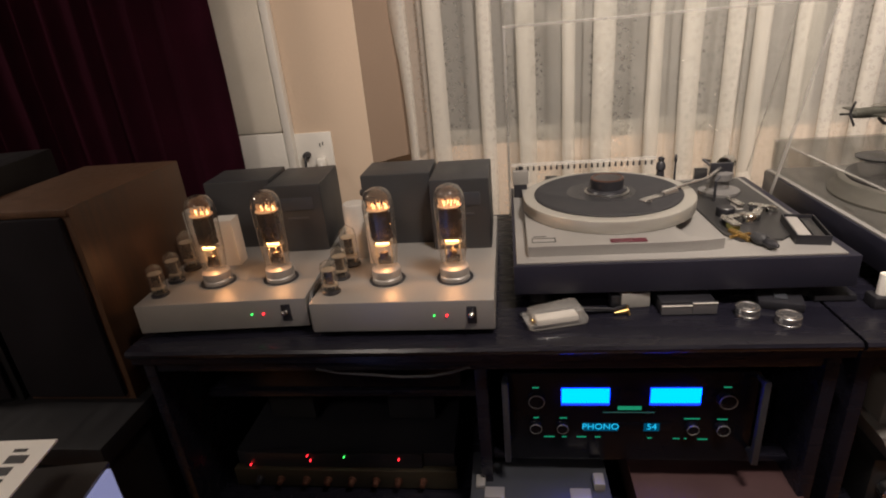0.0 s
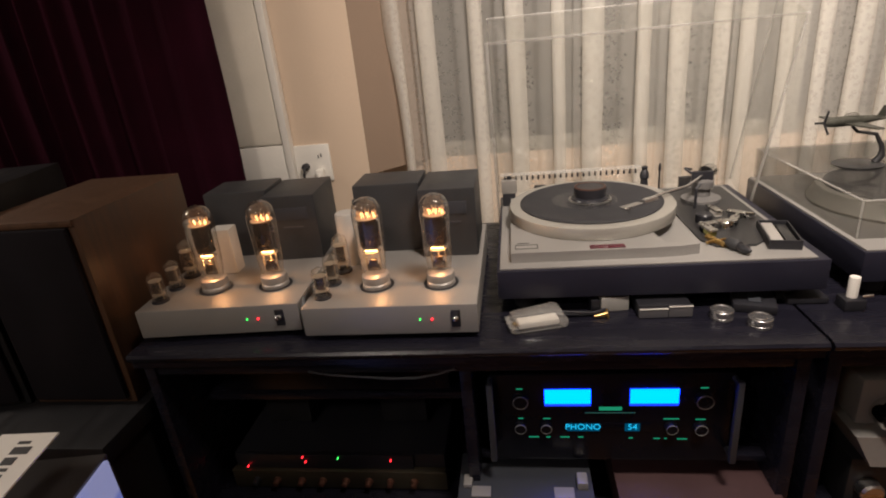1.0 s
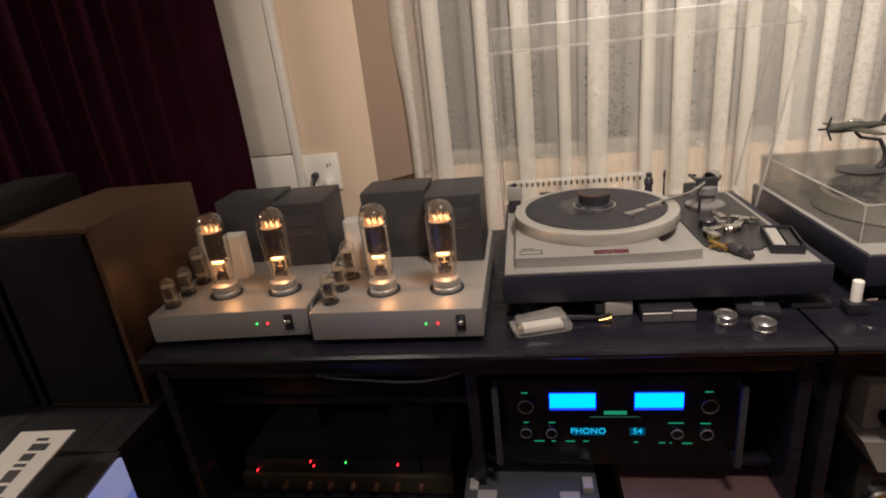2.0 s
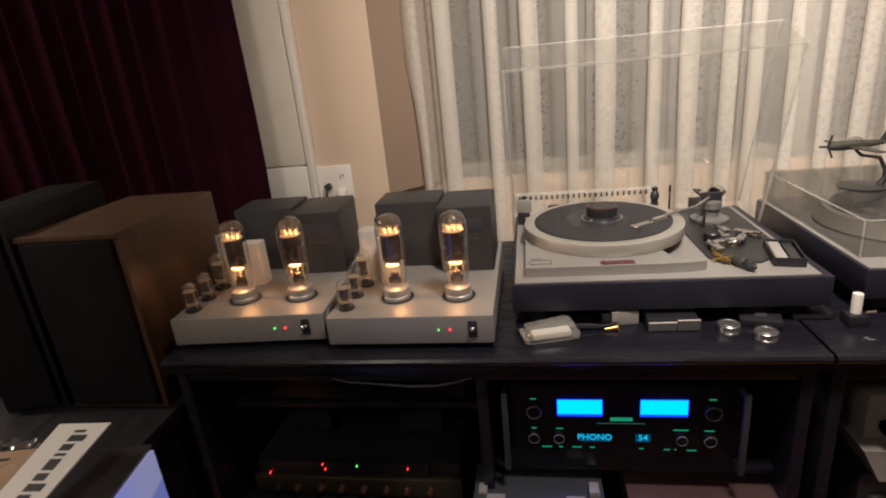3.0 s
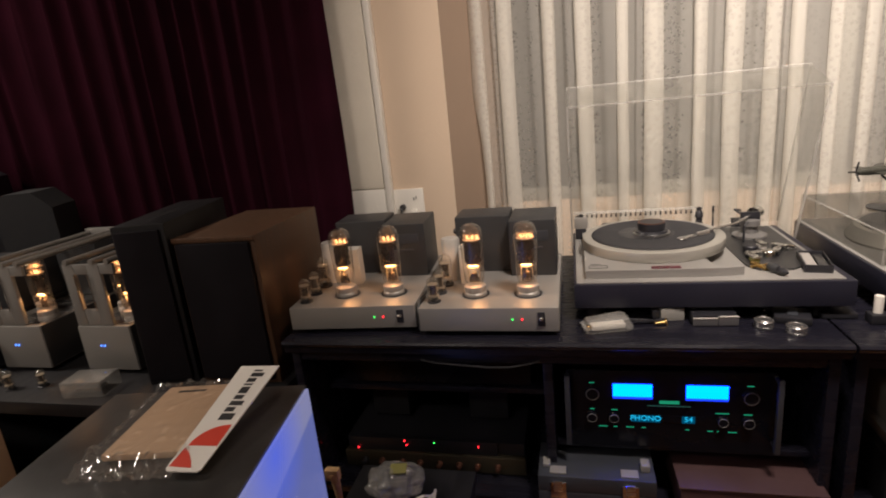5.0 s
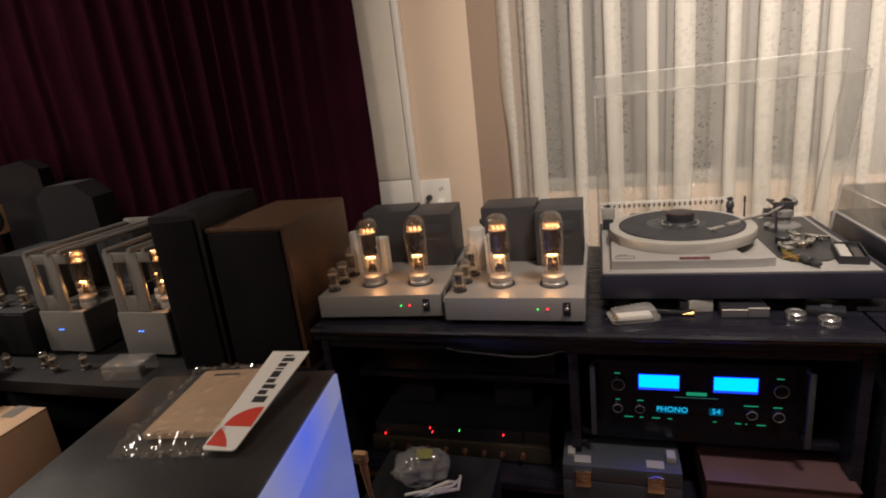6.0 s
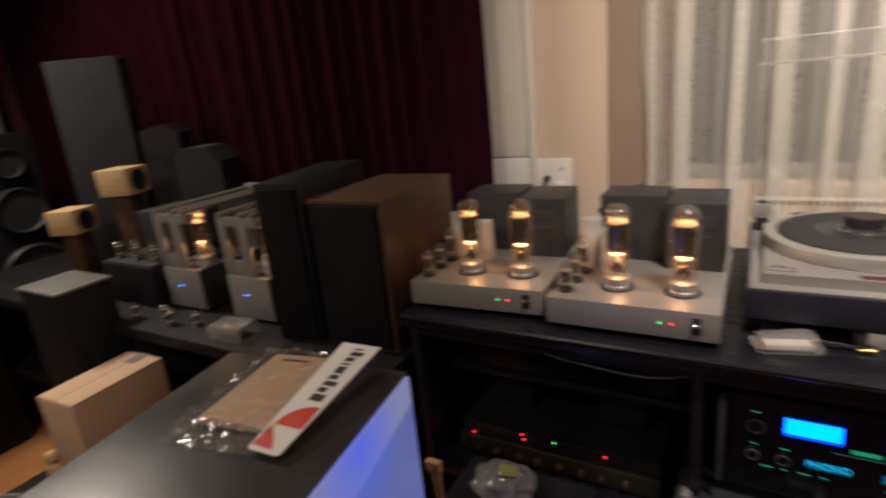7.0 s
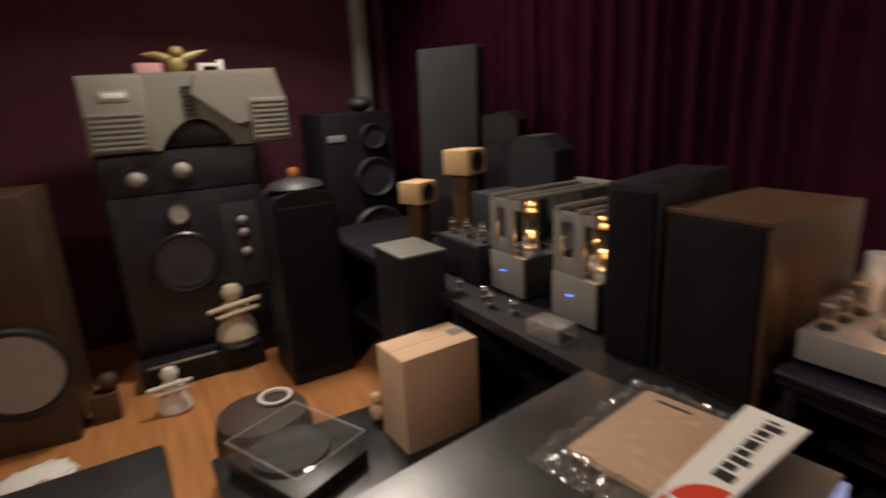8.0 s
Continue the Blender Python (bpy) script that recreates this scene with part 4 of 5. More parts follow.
for s in (1, -1):
    prism(bm, [(0.042, 0), (0.056, 0), (0.054, .026 * s), (0.047, .026 * s)], -0.0008, 0.0008, F @ pose(0, 0, 0.001, 90))
part("tail", bm, GREYMODEL, pl)
bm = BM()
for a in (20, 140, 260):
    box(bm, -0.0008, 0.0008, -0.002, 0.002, 0, 0.024, 0, F @ pose(-0.053, 0, 0, a))
part("propeller", bm, BLACKPL, pl)

# ---------------------------------------------------------------- small things along the cabinet's front
def on_top(x, y, yaw=0):
    return pose(x, y, TOP, 0, 0, yaw)


t = thing("clear_case", on_top(0.092, 0.070, 14), "clear plastic blister case with a pale insert", "plastic case")
bm = box(BM(), -0.055, 0.055, -0.026, 0.030, 0.0, 0.032, 0.012)
for v in bm.verts:
    if v.co.z > 0.02:
        v.co.x *= 0.86
        v.co.z -= 0.006 if v.co.x < 0 else 0
part("shell", bm, FILM, t)
part("insert", box(BM(), -0.036, 0.040, -0.012, 0.014, 0.003, 0.015, 0.004), WHITEPL, t, "pale plastic insert")
part("clip", blob(BM(), (-0.042, 0, 0.008), 0.007), BRASS, t, "small brass clip")
t = thing("plug_box", on_top(0.238, 0.128, 6), "small pale box with a brass pin", "adapter")
part("body", box(BM(), -0.026, 0.026, -0.013, 0.013, 0, 0.030, 0.003), mat("worn_grey_plastic", (0.28, 0.27, 0.25), 0.5), t)
part("cap", box(BM(), -0.044, -0.027, -0.011, 0.011, 0.003, 0.026, 0.003), BLACKPL, t)
bm = BM()
rod(bm, [(-0.045, -0.035, 0.006), (-0.020, -0.030, 0.006)], [0.002, 0.005], 10)
rod(bm, [(-0.020, -0.042, 0.004), (-0.018, -0.020, 0.010)], 0.002)
part("brass_pin", bm, BRASS, t, "brass pin connector")
t = thing("metal_bar_case", on_top(0.323, 0.090, 1), "black case with a bright metal front edge", "case")
part("case", box(BM(), -0.047, 0.046, 0.0, 0.060, 0, 0.024, 0.004), BLACKPL, t)
bm = BM()
box(bm, -0.047, 0.004, -0.006, -0.0005, 0.002, 0.020, 0.001)
box(bm, 0.005, 0.046, -0.006, -0.0005, 0.002, 0.024, 0.001)
part("edge_bar", bm, mat("grey_brushed_bar", (0.27, 0.265, 0.275), 0.35, metal=0.7, var=0.1, fine=200), t, "grey brushed metal bar")
# Thin white strips paint the glint on the bar's top edge.
bm = BM()
box(bm, -0.047, 0.004, -0.0072, -0.0055, 0.0185, 0.0205, 0.0004)
box(bm, 0.005, 0.046, -0.0072, -0.0055, 0.0225, 0.0245, 0.0004)
part("glint_line", bm, WHITEPL, t, "white strip painting the glint along the edge")
for x, y in ((0.417, 0.082), (0.469, 0.052)):
    t = thing("metal_puck", on_top(x, y), "turned bright metal puck with a grooved rim", "metal puck", "turned metal pucks")
    part("disc", lathe(BM(), [(0.0185, 0), (0.0195, 0.002), (0.0195, 0.005), (0.0180, 0.006), (0.0180, 0.007), (0.0195, 0.008), (0.0195, 0.0165), (0.0180, 0.018), (0.0160, 0.0180), (0.0150, 0.0168), (0.0110, 0.0168), (0.0100, 0.0180), (0.002, 0.0178)], None, 40), BRIGHT, t)
t = thing("gadget", on_top(0.486, 0.126, -16), "flat dark gadget with a grey button", "gadget")
part("body", box(BM(), -0.036, 0.036, -0.034, 0.030, 0, 0.016, 0.005), BLACKPL, t)
part("button", box(BM(), -0.010, 0.010, -0.022, 0.012, 0.0162, 0.019, 0.002), STEELBLUE, t)
t = thing("small_case", on_top(0.577, 0.155, 0), "small flat black plastic case", "case")
part("body", box(BM(), -0.036, 0.036, -0.03, 0.04, 0, 0.012, 0.004), BLACKPL, t)
part("edge", box(BM(), -0.034, 0.034, -0.034, -0.031, 0.002, 0.012, 0.001), BLACKPL, t)
t = thing("adjuster", on_top(0.638, 0.106, 0), "white cylinder standing in a dark metal clamp", "adjuster")
part("clamp", box(BM(), -0.017, 0.018, -0.016, 0.016, 0, 0.022, 0.004), BLACKPL, t)
part("cylinder", lathe(BM(), [(0.0086, 0.0225), (0.0086, 0.058), (0.0082, 0.060), (0.006, 0.0595)], None, 28), WHITEPL, t, "white cylinder")
part("screw", rod(BM(), [(0.012, -.010, 0.026), (0.026, -.014, 0.030)], 0.003), CHROME, t)
solid("signal_cable", rod(BM(), [(0.03, .09, TOP + .005), (0.09, .10, TOP + .005), (0.14, .095, TOP + .012), (0.20, .10, TOP + .006), (0.23, 0.12, TOP + .005)], 0.004), BLACKPL, Matrix(), "thin black cable lying on the cabinet top", "cable")

# ---------------------------------------------------------------- the preamplifier
def preamp():
    X0_, X1_, Z0_, Z1_, Y = -0.002, 0.439, 0.562, 0.760, 0.050
    t = thing("preamplifier", pose(0, 0, 0.560), "black glass preamplifier with two lit blue meters", "preamplifier")
    z = lambda v: v - 0.560
    part("case", box(BM(), X0_ + .012, X1_ - .012, Y + .006, 0.42, z(Z0_ + .004), z(Z1_ - .006), 0.002), SATINBLACK, t)
    part("front_panel", box(BM(), X0_, X1_, Y - .002, Y + .0055, z(Z0_), z(Z1_), 0.002), BLACKGLOSS, t, "black glass front panel")
    for x in (0.05, 0.39):
        for y in (0.09, 0.38):
            part("foot", lathe(BM(), [(0.018, 0), (0.018, 0.0095)], pose(x, y, 0), 16), RUBBER, t)
    for x, s in ((X0_ + .001, 1), (X1_ - .001, -1)):
        bm = BM()
        box(bm, x - .006, x + .006, Y - .034, Y - .022, z(0.580), z(0.760), 0.003)
        for zz in (0.590, 0.750):
            rod(bm, [(x, Y - .028, z(zz)), (x, Y - .001, z(zz))], 0.005, 10)
        part("handle", bm, STEELBLUE, t, "blue-grey metal rack handle")
    for a, b in ((0.100, 0.187), (0.257, 0.345)):
        mt = part("meter", box(BM(), a, b, Y - .0045, Y - .0025, z(0.690), z(0.729), 0.0005), METEREDGE, t, "deep blue meter edge")
        part("meter_face", box(BM(), a + .0012, b - .0012, Y - .0060, Y - .0048, z(0.697), z(0.728), 0), METERBLUE, mt, "bright blue lit meter face")
    for x, zz, r in ((0.055, 0.705, 0.0165), (0.388, 0.704, 0.0170), (0.053, 0.643, 0.0125), (0.102, 0.643, 0.0120), (0.334, 0.642, 0.0120), (0.386, 0.641, 0.0130)):
        kn = part("knob", lathe(BM(), [(r, 0), (r, 0.003), (r * .90, 0.004), (r * .88, 0.010), (r * .76, 0.012)], pose(x, Y - .002, z(zz)) @ FRONT, 28), BLACKGLOSS, t, "black control knob")
        part("knob_ring", lathe(BM(), [(r * .80, 0.0120), (r * .89, 0.0112), (r * .91, 0.0128), (r * .81, 0.0134)], pose(x, Y - .002, z(zz)) @ FRONT, 28, True), DULLGREY, kn, "dull metal knob edge")
    part("emblem", box(BM(), 0.202, 0.244, Y - .0032, Y - .0024, z(0.679), z(0.687), 0), TEXTGREEN, t, "green lit maker's emblem bar")
    part("legend", box(BM(), 0.176, 0.268, Y - .0032, Y - .0024, z(0.6725), z(0.6740), 0), mat("dim_legend", (0.05, 0.1, 0.09), 0.5, emit=(0.05, 0.25, 0.2), power=0.25), t)
    part("display", box(BM(), 0.140, 0.300, Y - .0034, Y - .0024, z(0.630), z(0.650), 0.0003), BLACKGLOSS, t, "dark display window")
    for a, b in ((0.142, 0.204), (0.250, 0.278)):
        part("display_glow", box(BM(), a, b, Y - .0040, Y - .0036, z(0.631), z(0.649), 0), DISPLAYBED, t, "dim lit display field")
    lettering("display_text", "PHONO", 0.0185, TEXTBLUE, t, pose(0.172, Y - .0046, z(0.641)) @ FRONT)
    lettering("display_text", "54", 0.0185, TEXTBLUE, t, pose(0.264, Y - .0046, z(0.641)) @ FRONT)
    for x, zz, w in ((0.054, 0.7290, .012), (0.388, 0.7285, .014), (0.054, 0.6605, .010), (0.104, 0.660, .014), (0.334, 0.659, .028), (0.386, 0.658, .018),
                     (0.078, 0.6155, .020), (0.106, 0.6155, .008), (0.138, 0.6155, .018), (0.168, 0.6155, .010), (0.262, 0.614, .008), (0.310, 0.613, .012), (0.326, 0.613, .004), (0.356, 0.612, .018)):
        part("legend", box(BM(), x - w / 2, x + w / 2, Y - .0032, Y - .0024, z(zz) - .0011, z(zz) + .0011, 0), TEXTGREEN, t, "small green lit legend")


preamp()

# ---------------------------------------------------------------- inside the open shelves
def dark_amp():
    t = thing("power_amplifier", pose(-0.62, 0.10, 0.415), "old tube amplifier with a bronze front and lit indicators", "amplifier")
    part("chassis", box(BM(), 0, 0.50, 0.020, 0.30, 0.012, 0.086, 0.003), BLACKPL, t, "black steel chassis")
    part("front_panel", box(BM(), -0.004, 0.504, 0.0, 0.0195, 0.004, 0.053, 0.003), OLIVE, t, "aged bronze front panel")
    for x in (.04, .46):
        for y in (.04, .26):
            part("foot", lathe(BM(), [(0.014, 0), (0.015, 0.012)], pose(x, y, 0), 14), RUBBER, t)
    for x in (0.055, 0.105, 0.165, 0.215, 0.27, 0.325, 0.375, 0.43):
        part("knob", lathe(BM(), [(0.009, 0), (0.009, 0.004), (0.0068, 0.006), (0.0064, 0.016), (0.005, 0.017)], pose(x, 0, 0.027) @ FRONT, 16), COPPER if x > .1 else BLACKPL, t, "small dull copper knob")
    for x, zz, m in ((0.036, 0.060, LEDRED), (0.174, 0.088, LEDRED), (0.179, 0.075, LEDRED), (0.258, 0.086, LEDGREEN), (0.380, 0.081, LEDRED)):
        part("indicator", lathe(BM(), [(0.0014, 0), (0.0014, 0.005), (0, 0.006)], pose(x, 0.0085, zz) @ FRONT, 10), m, t, "lit indicator")
    part("indicator_strip", box(BM(), 0.02, 0.43, 0.009, 0.0195, 0.0535, 0.092, 0.001), BLACKPL, t, "black indicator strip")
    part("transformer", box(BM(), 0.05, 0.16, 0.12, 0.24, 0.095, 0.19, 0.004), BLACKWOOD, t, "black transformer")
    part("transformer", box(BM(), 0.34, 0.45, 0.12, 0.24, 0.095, 0.19, 0.004), BLACKWOOD, t, "black transformer")


dark_amp()
t = thing("stored_amplifier", pose(-0.60, 0.14, 0.66), "black amplifier pushed to the back of the shelf", "amplifier")
part("case", box(BM(), 0, 0.50, 0, 0.36, 0.01, 0.115, 0.003), BLACKWOOD, t)
part("front_panel", box(BM(), -0.006, 0.506, -0.006, -0.001, 0.008, 0.117, 0.002), BLACKGLOSS, t)
for x in (.04, .46):
    for y in (.04, .32):
        part("foot", lathe(BM(), [(0.014, 0), (0.015, 0.010)], pose(x, y, 0), 14), RUBBER, t)
part("shelf", box(BM(), -0.656, -0.056, 0.13, 0.64, 0.645, 0.660, 0.002), DARKWOOD, left_cab)

t = thing("tool_case", pose(-0.075, -0.030, 0.415), "blue-grey metal case with two bright latches", "case")
part("case_base", box(BM(), 0, 0.262, 0.0, 0.13, 0.002, 0.070, 0.004), STEELBLUE, t)
part("case_lid", box(BM(), 0, 0.262, 0.0, 0.13, 0.0715, 0.112, 0.004), STEELBLUE, t)
for x in (0.046, 0.206):
    lt = part("latch", box(BM(), x - .018, x + .018, -0.006, -0.0005, 0.058, 0.100, 0.002), CHROME, t, "bright metal latch")
    part("latch_tongue", box(BM(), x - .010, x + .010, -0.010, -0.0065, 0.078, 0.106, 0.002), ALU, lt)
    part("latch_plate", box(BM(), x - .019, x + .019, 0.008, 0.034, 0.1122, 0.1165, 0.0015), SILVER, lt, "pale top plate of the latch")
part("handle_bracket", box(BM(), 0.232, 0.252, 0.030, 0.060, 0.1125, 0.130, 0.003), SILVER, t, "pale bracket")
part("handle_bracket", box(BM(), 0.010, 0.028, 0.030, 0.060, 0.1125, 0.122, 0.003), SILVER, t, "pale bracket")
t = thing("board", pose(0.238, -0.018, 0.415), "red-brown flat boxed unit on the lower shelf", "box")
part("case", box(BM(), 0, 0.29, 0.0, 0.42, 0.002, 0.090, 0.004), REDBROWN, t)
part("lid", box(BM(), -0.003, 0.293, -0.003, 0.422, 0.0905, 0.096, 0.002), REDBROWN, t)

# the projector-like tube unit in the next cabinet
t = thing("meter_unit", pose(0.675, 0.05, 0.415), "pale boxed unit with round chrome parts in the next cabinet", "audio unit")
GREYSHELL = mat("pale_grey_shell", (0.27, 0.26, 0.245), 0.45)
part("lower_case", box(BM(), 0, 0.34, 0.02, 0.36, 0, 0.13, 0.004), SATINBLACK, t)
part("shell", prism(BM(), [(-0.015, 0.20), (0.33, 0.20), (0.35, 0.16), (0.30, 0.131), (0.02, 0.131)], 0.0, 0.30), GREYSHELL, t, "pale angular shell")
for x, r in ((0.045, 0.030), (0.125, 0.034), (0.215, 0.030)):
    rg = part("round_part", lathe(BM(), [(r, 0), (r, 0.03), (r * .8, 0.04), (r * .75, 0.02), (r * .3, 0.015)], pose(x, 0.03, 0.238) @ FRONT, 26), CHROME, t, "round chrome part")
    part("lens", lathe(BM(), [(r * .6, 0.02), (r * .3, 0.032), (0, 0.035)], pose(x, 0.03, 0.238) @ FRONT, 20), BLACKGLOSS, rg)
part("rear_case", box(BM(), 0.0, 0.33, 0.035, 0.28, 0.2005, 0.30, 0.006), GREYSHELL, t)
for k in range(3):
    part("knob", lathe(BM(), [(0.022, 0), (0.022, 0.02), (0.018, 0.024)], pose(0.035 + .07 * k, 0.019, 0.065) @ FRONT, 20), ALU, t, "dull metal knob")

# ---------------------------------------------------------------- black cabinet with a glowing side, card on top
BB = pose(-0.421, -0.366, 0, 0, 0, 8.5)
t = thing("glow_side_cabinet", BB, "satin black cabinet with one side given a pale blue glow", "cabinet")
part("body", box(BM(), -0.352, -0.006, -0.66, 0.0, 0.0, 0.938, 0.004), BLACKWOOD, t)
part("top", box(BM(), -0.356, -0.0065, -0.664, 0.004, 0.9385, 0.945, 0.002), SATINTOP, t, "satin black top")
# Side panel's pale tone, step and blue halo are put in as emission.
part("display", box(BM(), -0.0055, 0.0, -0.645, -0.006, 0.40, 0.943, 0.001), GLOWSIDE, t, "side panel given a lavender and blue glow")


def on_box(x, y, z, yaw):
    return pose(x, y, z, 0, 0, yaw)


env = thing("padded_envelope", on_box(-0.588, -0.497, 0.9455, 10), "kraft envelope in a crinkled clear plastic bag", "envelope")
part("envelope", box(BM(), -0.056, 0.064, -0.088, 0.100, 0.003, 0.014, 0.004), CARDBOARD, env, "kraft brown envelope")
part("printed_line", box(BM(), -0.030, 0.018, 0.078, 0.083, 0.0141, 0.0147, 0), BLACKINK, env, "printed line")
bm = BM()
bmesh.ops.create_grid(bm, x_segments=46, y_segments=60, size=0.5)
for v in bm.verts:
    x, y = v.co.x * 0.160, v.co.y * 0.262
    e = max(abs(x) - .062, abs(y - .004) - .096, 0)
    crease = noise.noise(Vector((x * 45, y * 45, 3))) * 0.016 + noise.noise(Vector((x * 120, y * 90, 8))) * 0.008
    v.co = Vector((x - .002, y, 0.0165 - min(0.0145, e * 0.75) + (abs(crease) if e > 0 else abs(crease) * .20)))
part("clear_bag", bm, BAGFILM, env, "crinkled clear plastic bag")

card = thing("brand_card", on_box(-0.484, -0.607, 0.9535, 3.5) @ pose(0, 0, 0, 8, 0, 0), "white card strip with a red emblem and black bars", "card")
CARD_L = 0.231


def card_half(y):
    return 0.026 + 0.009 * y / CARD_L


part("sheet", flat(BM(), [(-card_half(0), 0.004), (-card_half(0) + .004, 0), (card_half(0) - .004, 0), (card_half(0), 0.004), (card_half(CARD_L), CARD_L), (-card_half(CARD_L), CARD_L)], 0.0, 0.002), PAPER, card)
y = 0.098
for wide, tall in ((.014, 1), (.010, 0), (.010, 1), (.010, 0), (.016, 0), (.004, 0), (.010, 0), (.010, 1), (.004, 0)):
    part("black_bar", box(BM(), -0.004, 0.018 if tall else 0.011, y, y + wide, 0.0021, 0.0025, 0), BLACKINK, card, "plain black bar")
    y += wide + 0.0042
em = BM()
flat(em, [(0.025, 0.046)] + [(0.025 + .044 * math.cos(a), 0.046 + .042 * math.sin(a)) for a in (radians(90 + 9 * k) for k in range(11))], 0.0021, 0.0025)
part("red_shape", em, REDINK, card, "plain red quarter round")
em = BM()
flat(em, [(-0.024, 0.008), (0.010, 0.006), (0.003, 0.018), (-0.008, 0.031), (-0.021, 0.042)], 0.0021, 0.0025)
part("red_shape", em, REDINK, card, "plain red wedge")

# stool with odds and ends between the black cabinet and the shelves
t = thing("stool", pose(-0.36, -0.20, 0), "small black wooden stool holding odds and ends", "stool")
part("seat", box(BM(), -0.13, 0.15, -0.13, 0.13, 0.535, 0.56, 0.006), BLACKWOOD, t)
for x in (-.11, .13):
    for y in (-.11, .11):
        part("leg", box(BM(), x - .014, x + .014, y - .014, y + .014, 0, 0.5345, 0.003), BLACKWOOD, t)
t = thing("wooden_hook", pose(-0.452, -0.292, 0.56), "pale wooden hook leaning against the cabinet", "wooden hook")
part("shaft", rod(BM(), [(0, 0.03, 0.008), (0.004, 0.01, 0.07), (0.008, 0.0, 0.12), (0.004, 0, 0.150)], [0.004, 0.006, 0.008, 0.010], 12), PALEWOOD, t)
part("head", box(BM(), -0.012, 0.018, -0.008, 0.008, 0.135, 0.160, 0.005), PALEWOOD, t)
t = thing("plastic_bag", pose(-0.375, -0.165, 0.56), "crumpled clear plastic bag with a green label", "plastic bag")
bm = BM()
bmesh.ops.create_icosphere(bm, subdivisions=4, radius=1)
for v in bm.verts:
    k = 1 + 0.25 * noise.noise(v.co * 2.2) + 0.10 * noise.noise(v.co * 6)
    v.co = Vector((v.co.x * 0.062 * k, v.co.y * 0.052 * k, 0.034 + v.co.z * 0.034 * k))
part("bag", bm, FILM, t)
part("contents", blob(BM(), (0.0, 0, 0.030), 0.036, (1.1, 1, 0.65), 0.4), GUNMETAL, t, "dark parts inside")
part("green_label", box(BM(), -0.006, 0.030, 0.0, 0.026, 0.066, 0.070, 0.001, pose(0, 0, 0, 14, 0, 10)), YELLOWISH, t, "yellow-green label")
bm = BM()
for s in range(3):
    rod(bm, [(0.02 * s - .02, -0.060, 0.006), (0.03 + .015 * s, -0.070 - .012 * s, 0.03 + .01 * s), (0.075 + .01 * s, -0.04, 0.035 - .008 * s), (0.085, -.005 + .01 * s, 0.006)], 0.0035)
solid("cord", bm, WHITEPL, pose(-0.375, -0.165, 0.56), "loops of thin white cord on the stool", "cord")

# ---------------------------------------------------------------- the side shelf with its amplifiers and loudspeakers
SH = 0.715
t = thing("side_shelf", pose(0, 0, 0), "dark wooden side shelf carrying amplifiers and loudspeakers", "shelf")
part("shelf_top", box(BM(), -3.10, -0.715, -0.105, 0.62, SH - .04, SH, 0.004), BLACKWOOD, t, "matt black shelf top")
for x in (-3.05, -1.75, -0.76):
    part("side_panel", box(BM(), x - .015, x + .015, -0.07, 0.60, 0, SH - .0405, 0.003), BLACKWOOD, t)
part("lower_shelf", box(BM(), -3.03, -0.78, -0.06, 0.60, 0.30, 0.325, 0.003), BLACKWOOD, t)
part("back_panel", box(BM(), -3.03, -0.78, 0.601, 0.615, 0.02, SH - .041, 0.002), BLACKWOOD, t)


def block_amp(x, label):
    """A tall silver monoblock: base box, windowed front plate, tubes, rods to a rear block."""
    t = thing("block_amplifier", pose(x, 0.060, SH), label, "amplifier", "pair of tall silver amplifiers")
    W = 0.178
    part("base", box(BM(), 0, W, 0.0, 0.42, 0.012, 0.1495, 0.004), SILVER, t, "satin silver base")
    for a in (0.03, W - .03):
        for y in (0.04, 0.38):
            part("foot", lathe(BM(), [(0.014, 0), (0.016, 0.012)], pose(a, y, 0), 14), RUBBER, t)
    bm = BM()
    box(bm, 0.004, 0.040, 0.002, 0.014, 0.151, 0.335, 0.003)
    box(bm, 0.088, 0.128, 0.002, 0.014, 0.151, 0.335, 0.003)
    box(bm, 0.0405, 0.0875, 0.003, 0.013, 0.305, 0.3345, 0.002)
    box(bm, 0.0405, 0.0875, 0.003, 0.013, 0.151, 0.200, 0.002)
    box(bm, 0.1285, W - .004, 0.003, 0.013, 0.305, 0.3345, 0.002)
    part("front_plate", bm, SILVER, t, "silver front plate with a tall window")
    bm = BM()
    for a in (0.040, 0.0865):
        box(bm, a - .001, a + .002, -0.001, 0.001, 0.198, 0.306, 0.0005)
    part("window_trim", bm, CHROME, t, "bright window trim")
    for a in (0.020, 0.108, 0.160):
        part("top_rod", rod(BM(), [(a, 0.0, 0.341), (a, 0.41, 0.341)], 0.0080, 12), DULLALU, t, "bright round rod")
    part("rear_block", box(BM(), 0.004, W - .004, 0.26, 0.41, 0.151, 0.334, 0.005), GUNMETAL, t, "dark rear transformer block")
    part("rod_end", box(BM(), 0.006, W - .006, 0.395, 0.415, 0.335, 0.356, 0.003), SILVER, t, "silver cross bar")
    # Black sheet added over the silver base to paint its side in shade.
    part("side_panel", box(BM(), W + .0005, W + .004, 0.004, 0.416, 0.016, 0.148, 0.001), SATINBLACK, t, "thin black sheet painting the shaded side")
    part("deck", box(BM(), 0.006, W - .006, 0.016, 0.255, 0.1505, 0.153, 0.001), ALU, t, "bright inner deck")
    for a, y in ((0.150, 0.060), (0.064, 0.13)):
        big_tube(t, a, y, 0.153)
    for k in (-1, 1):
        part("blue_light", lathe(BM(), [(0.0013, 0), (0.0013, 0.003), (0, 0.004)], pose(0.075 + .006 * k, 0, 0.089) @ FRONT, 10), LEDBLUE, t, "lit blue indicator")
    return t


BLOCKS = (-1.385, -1.702)
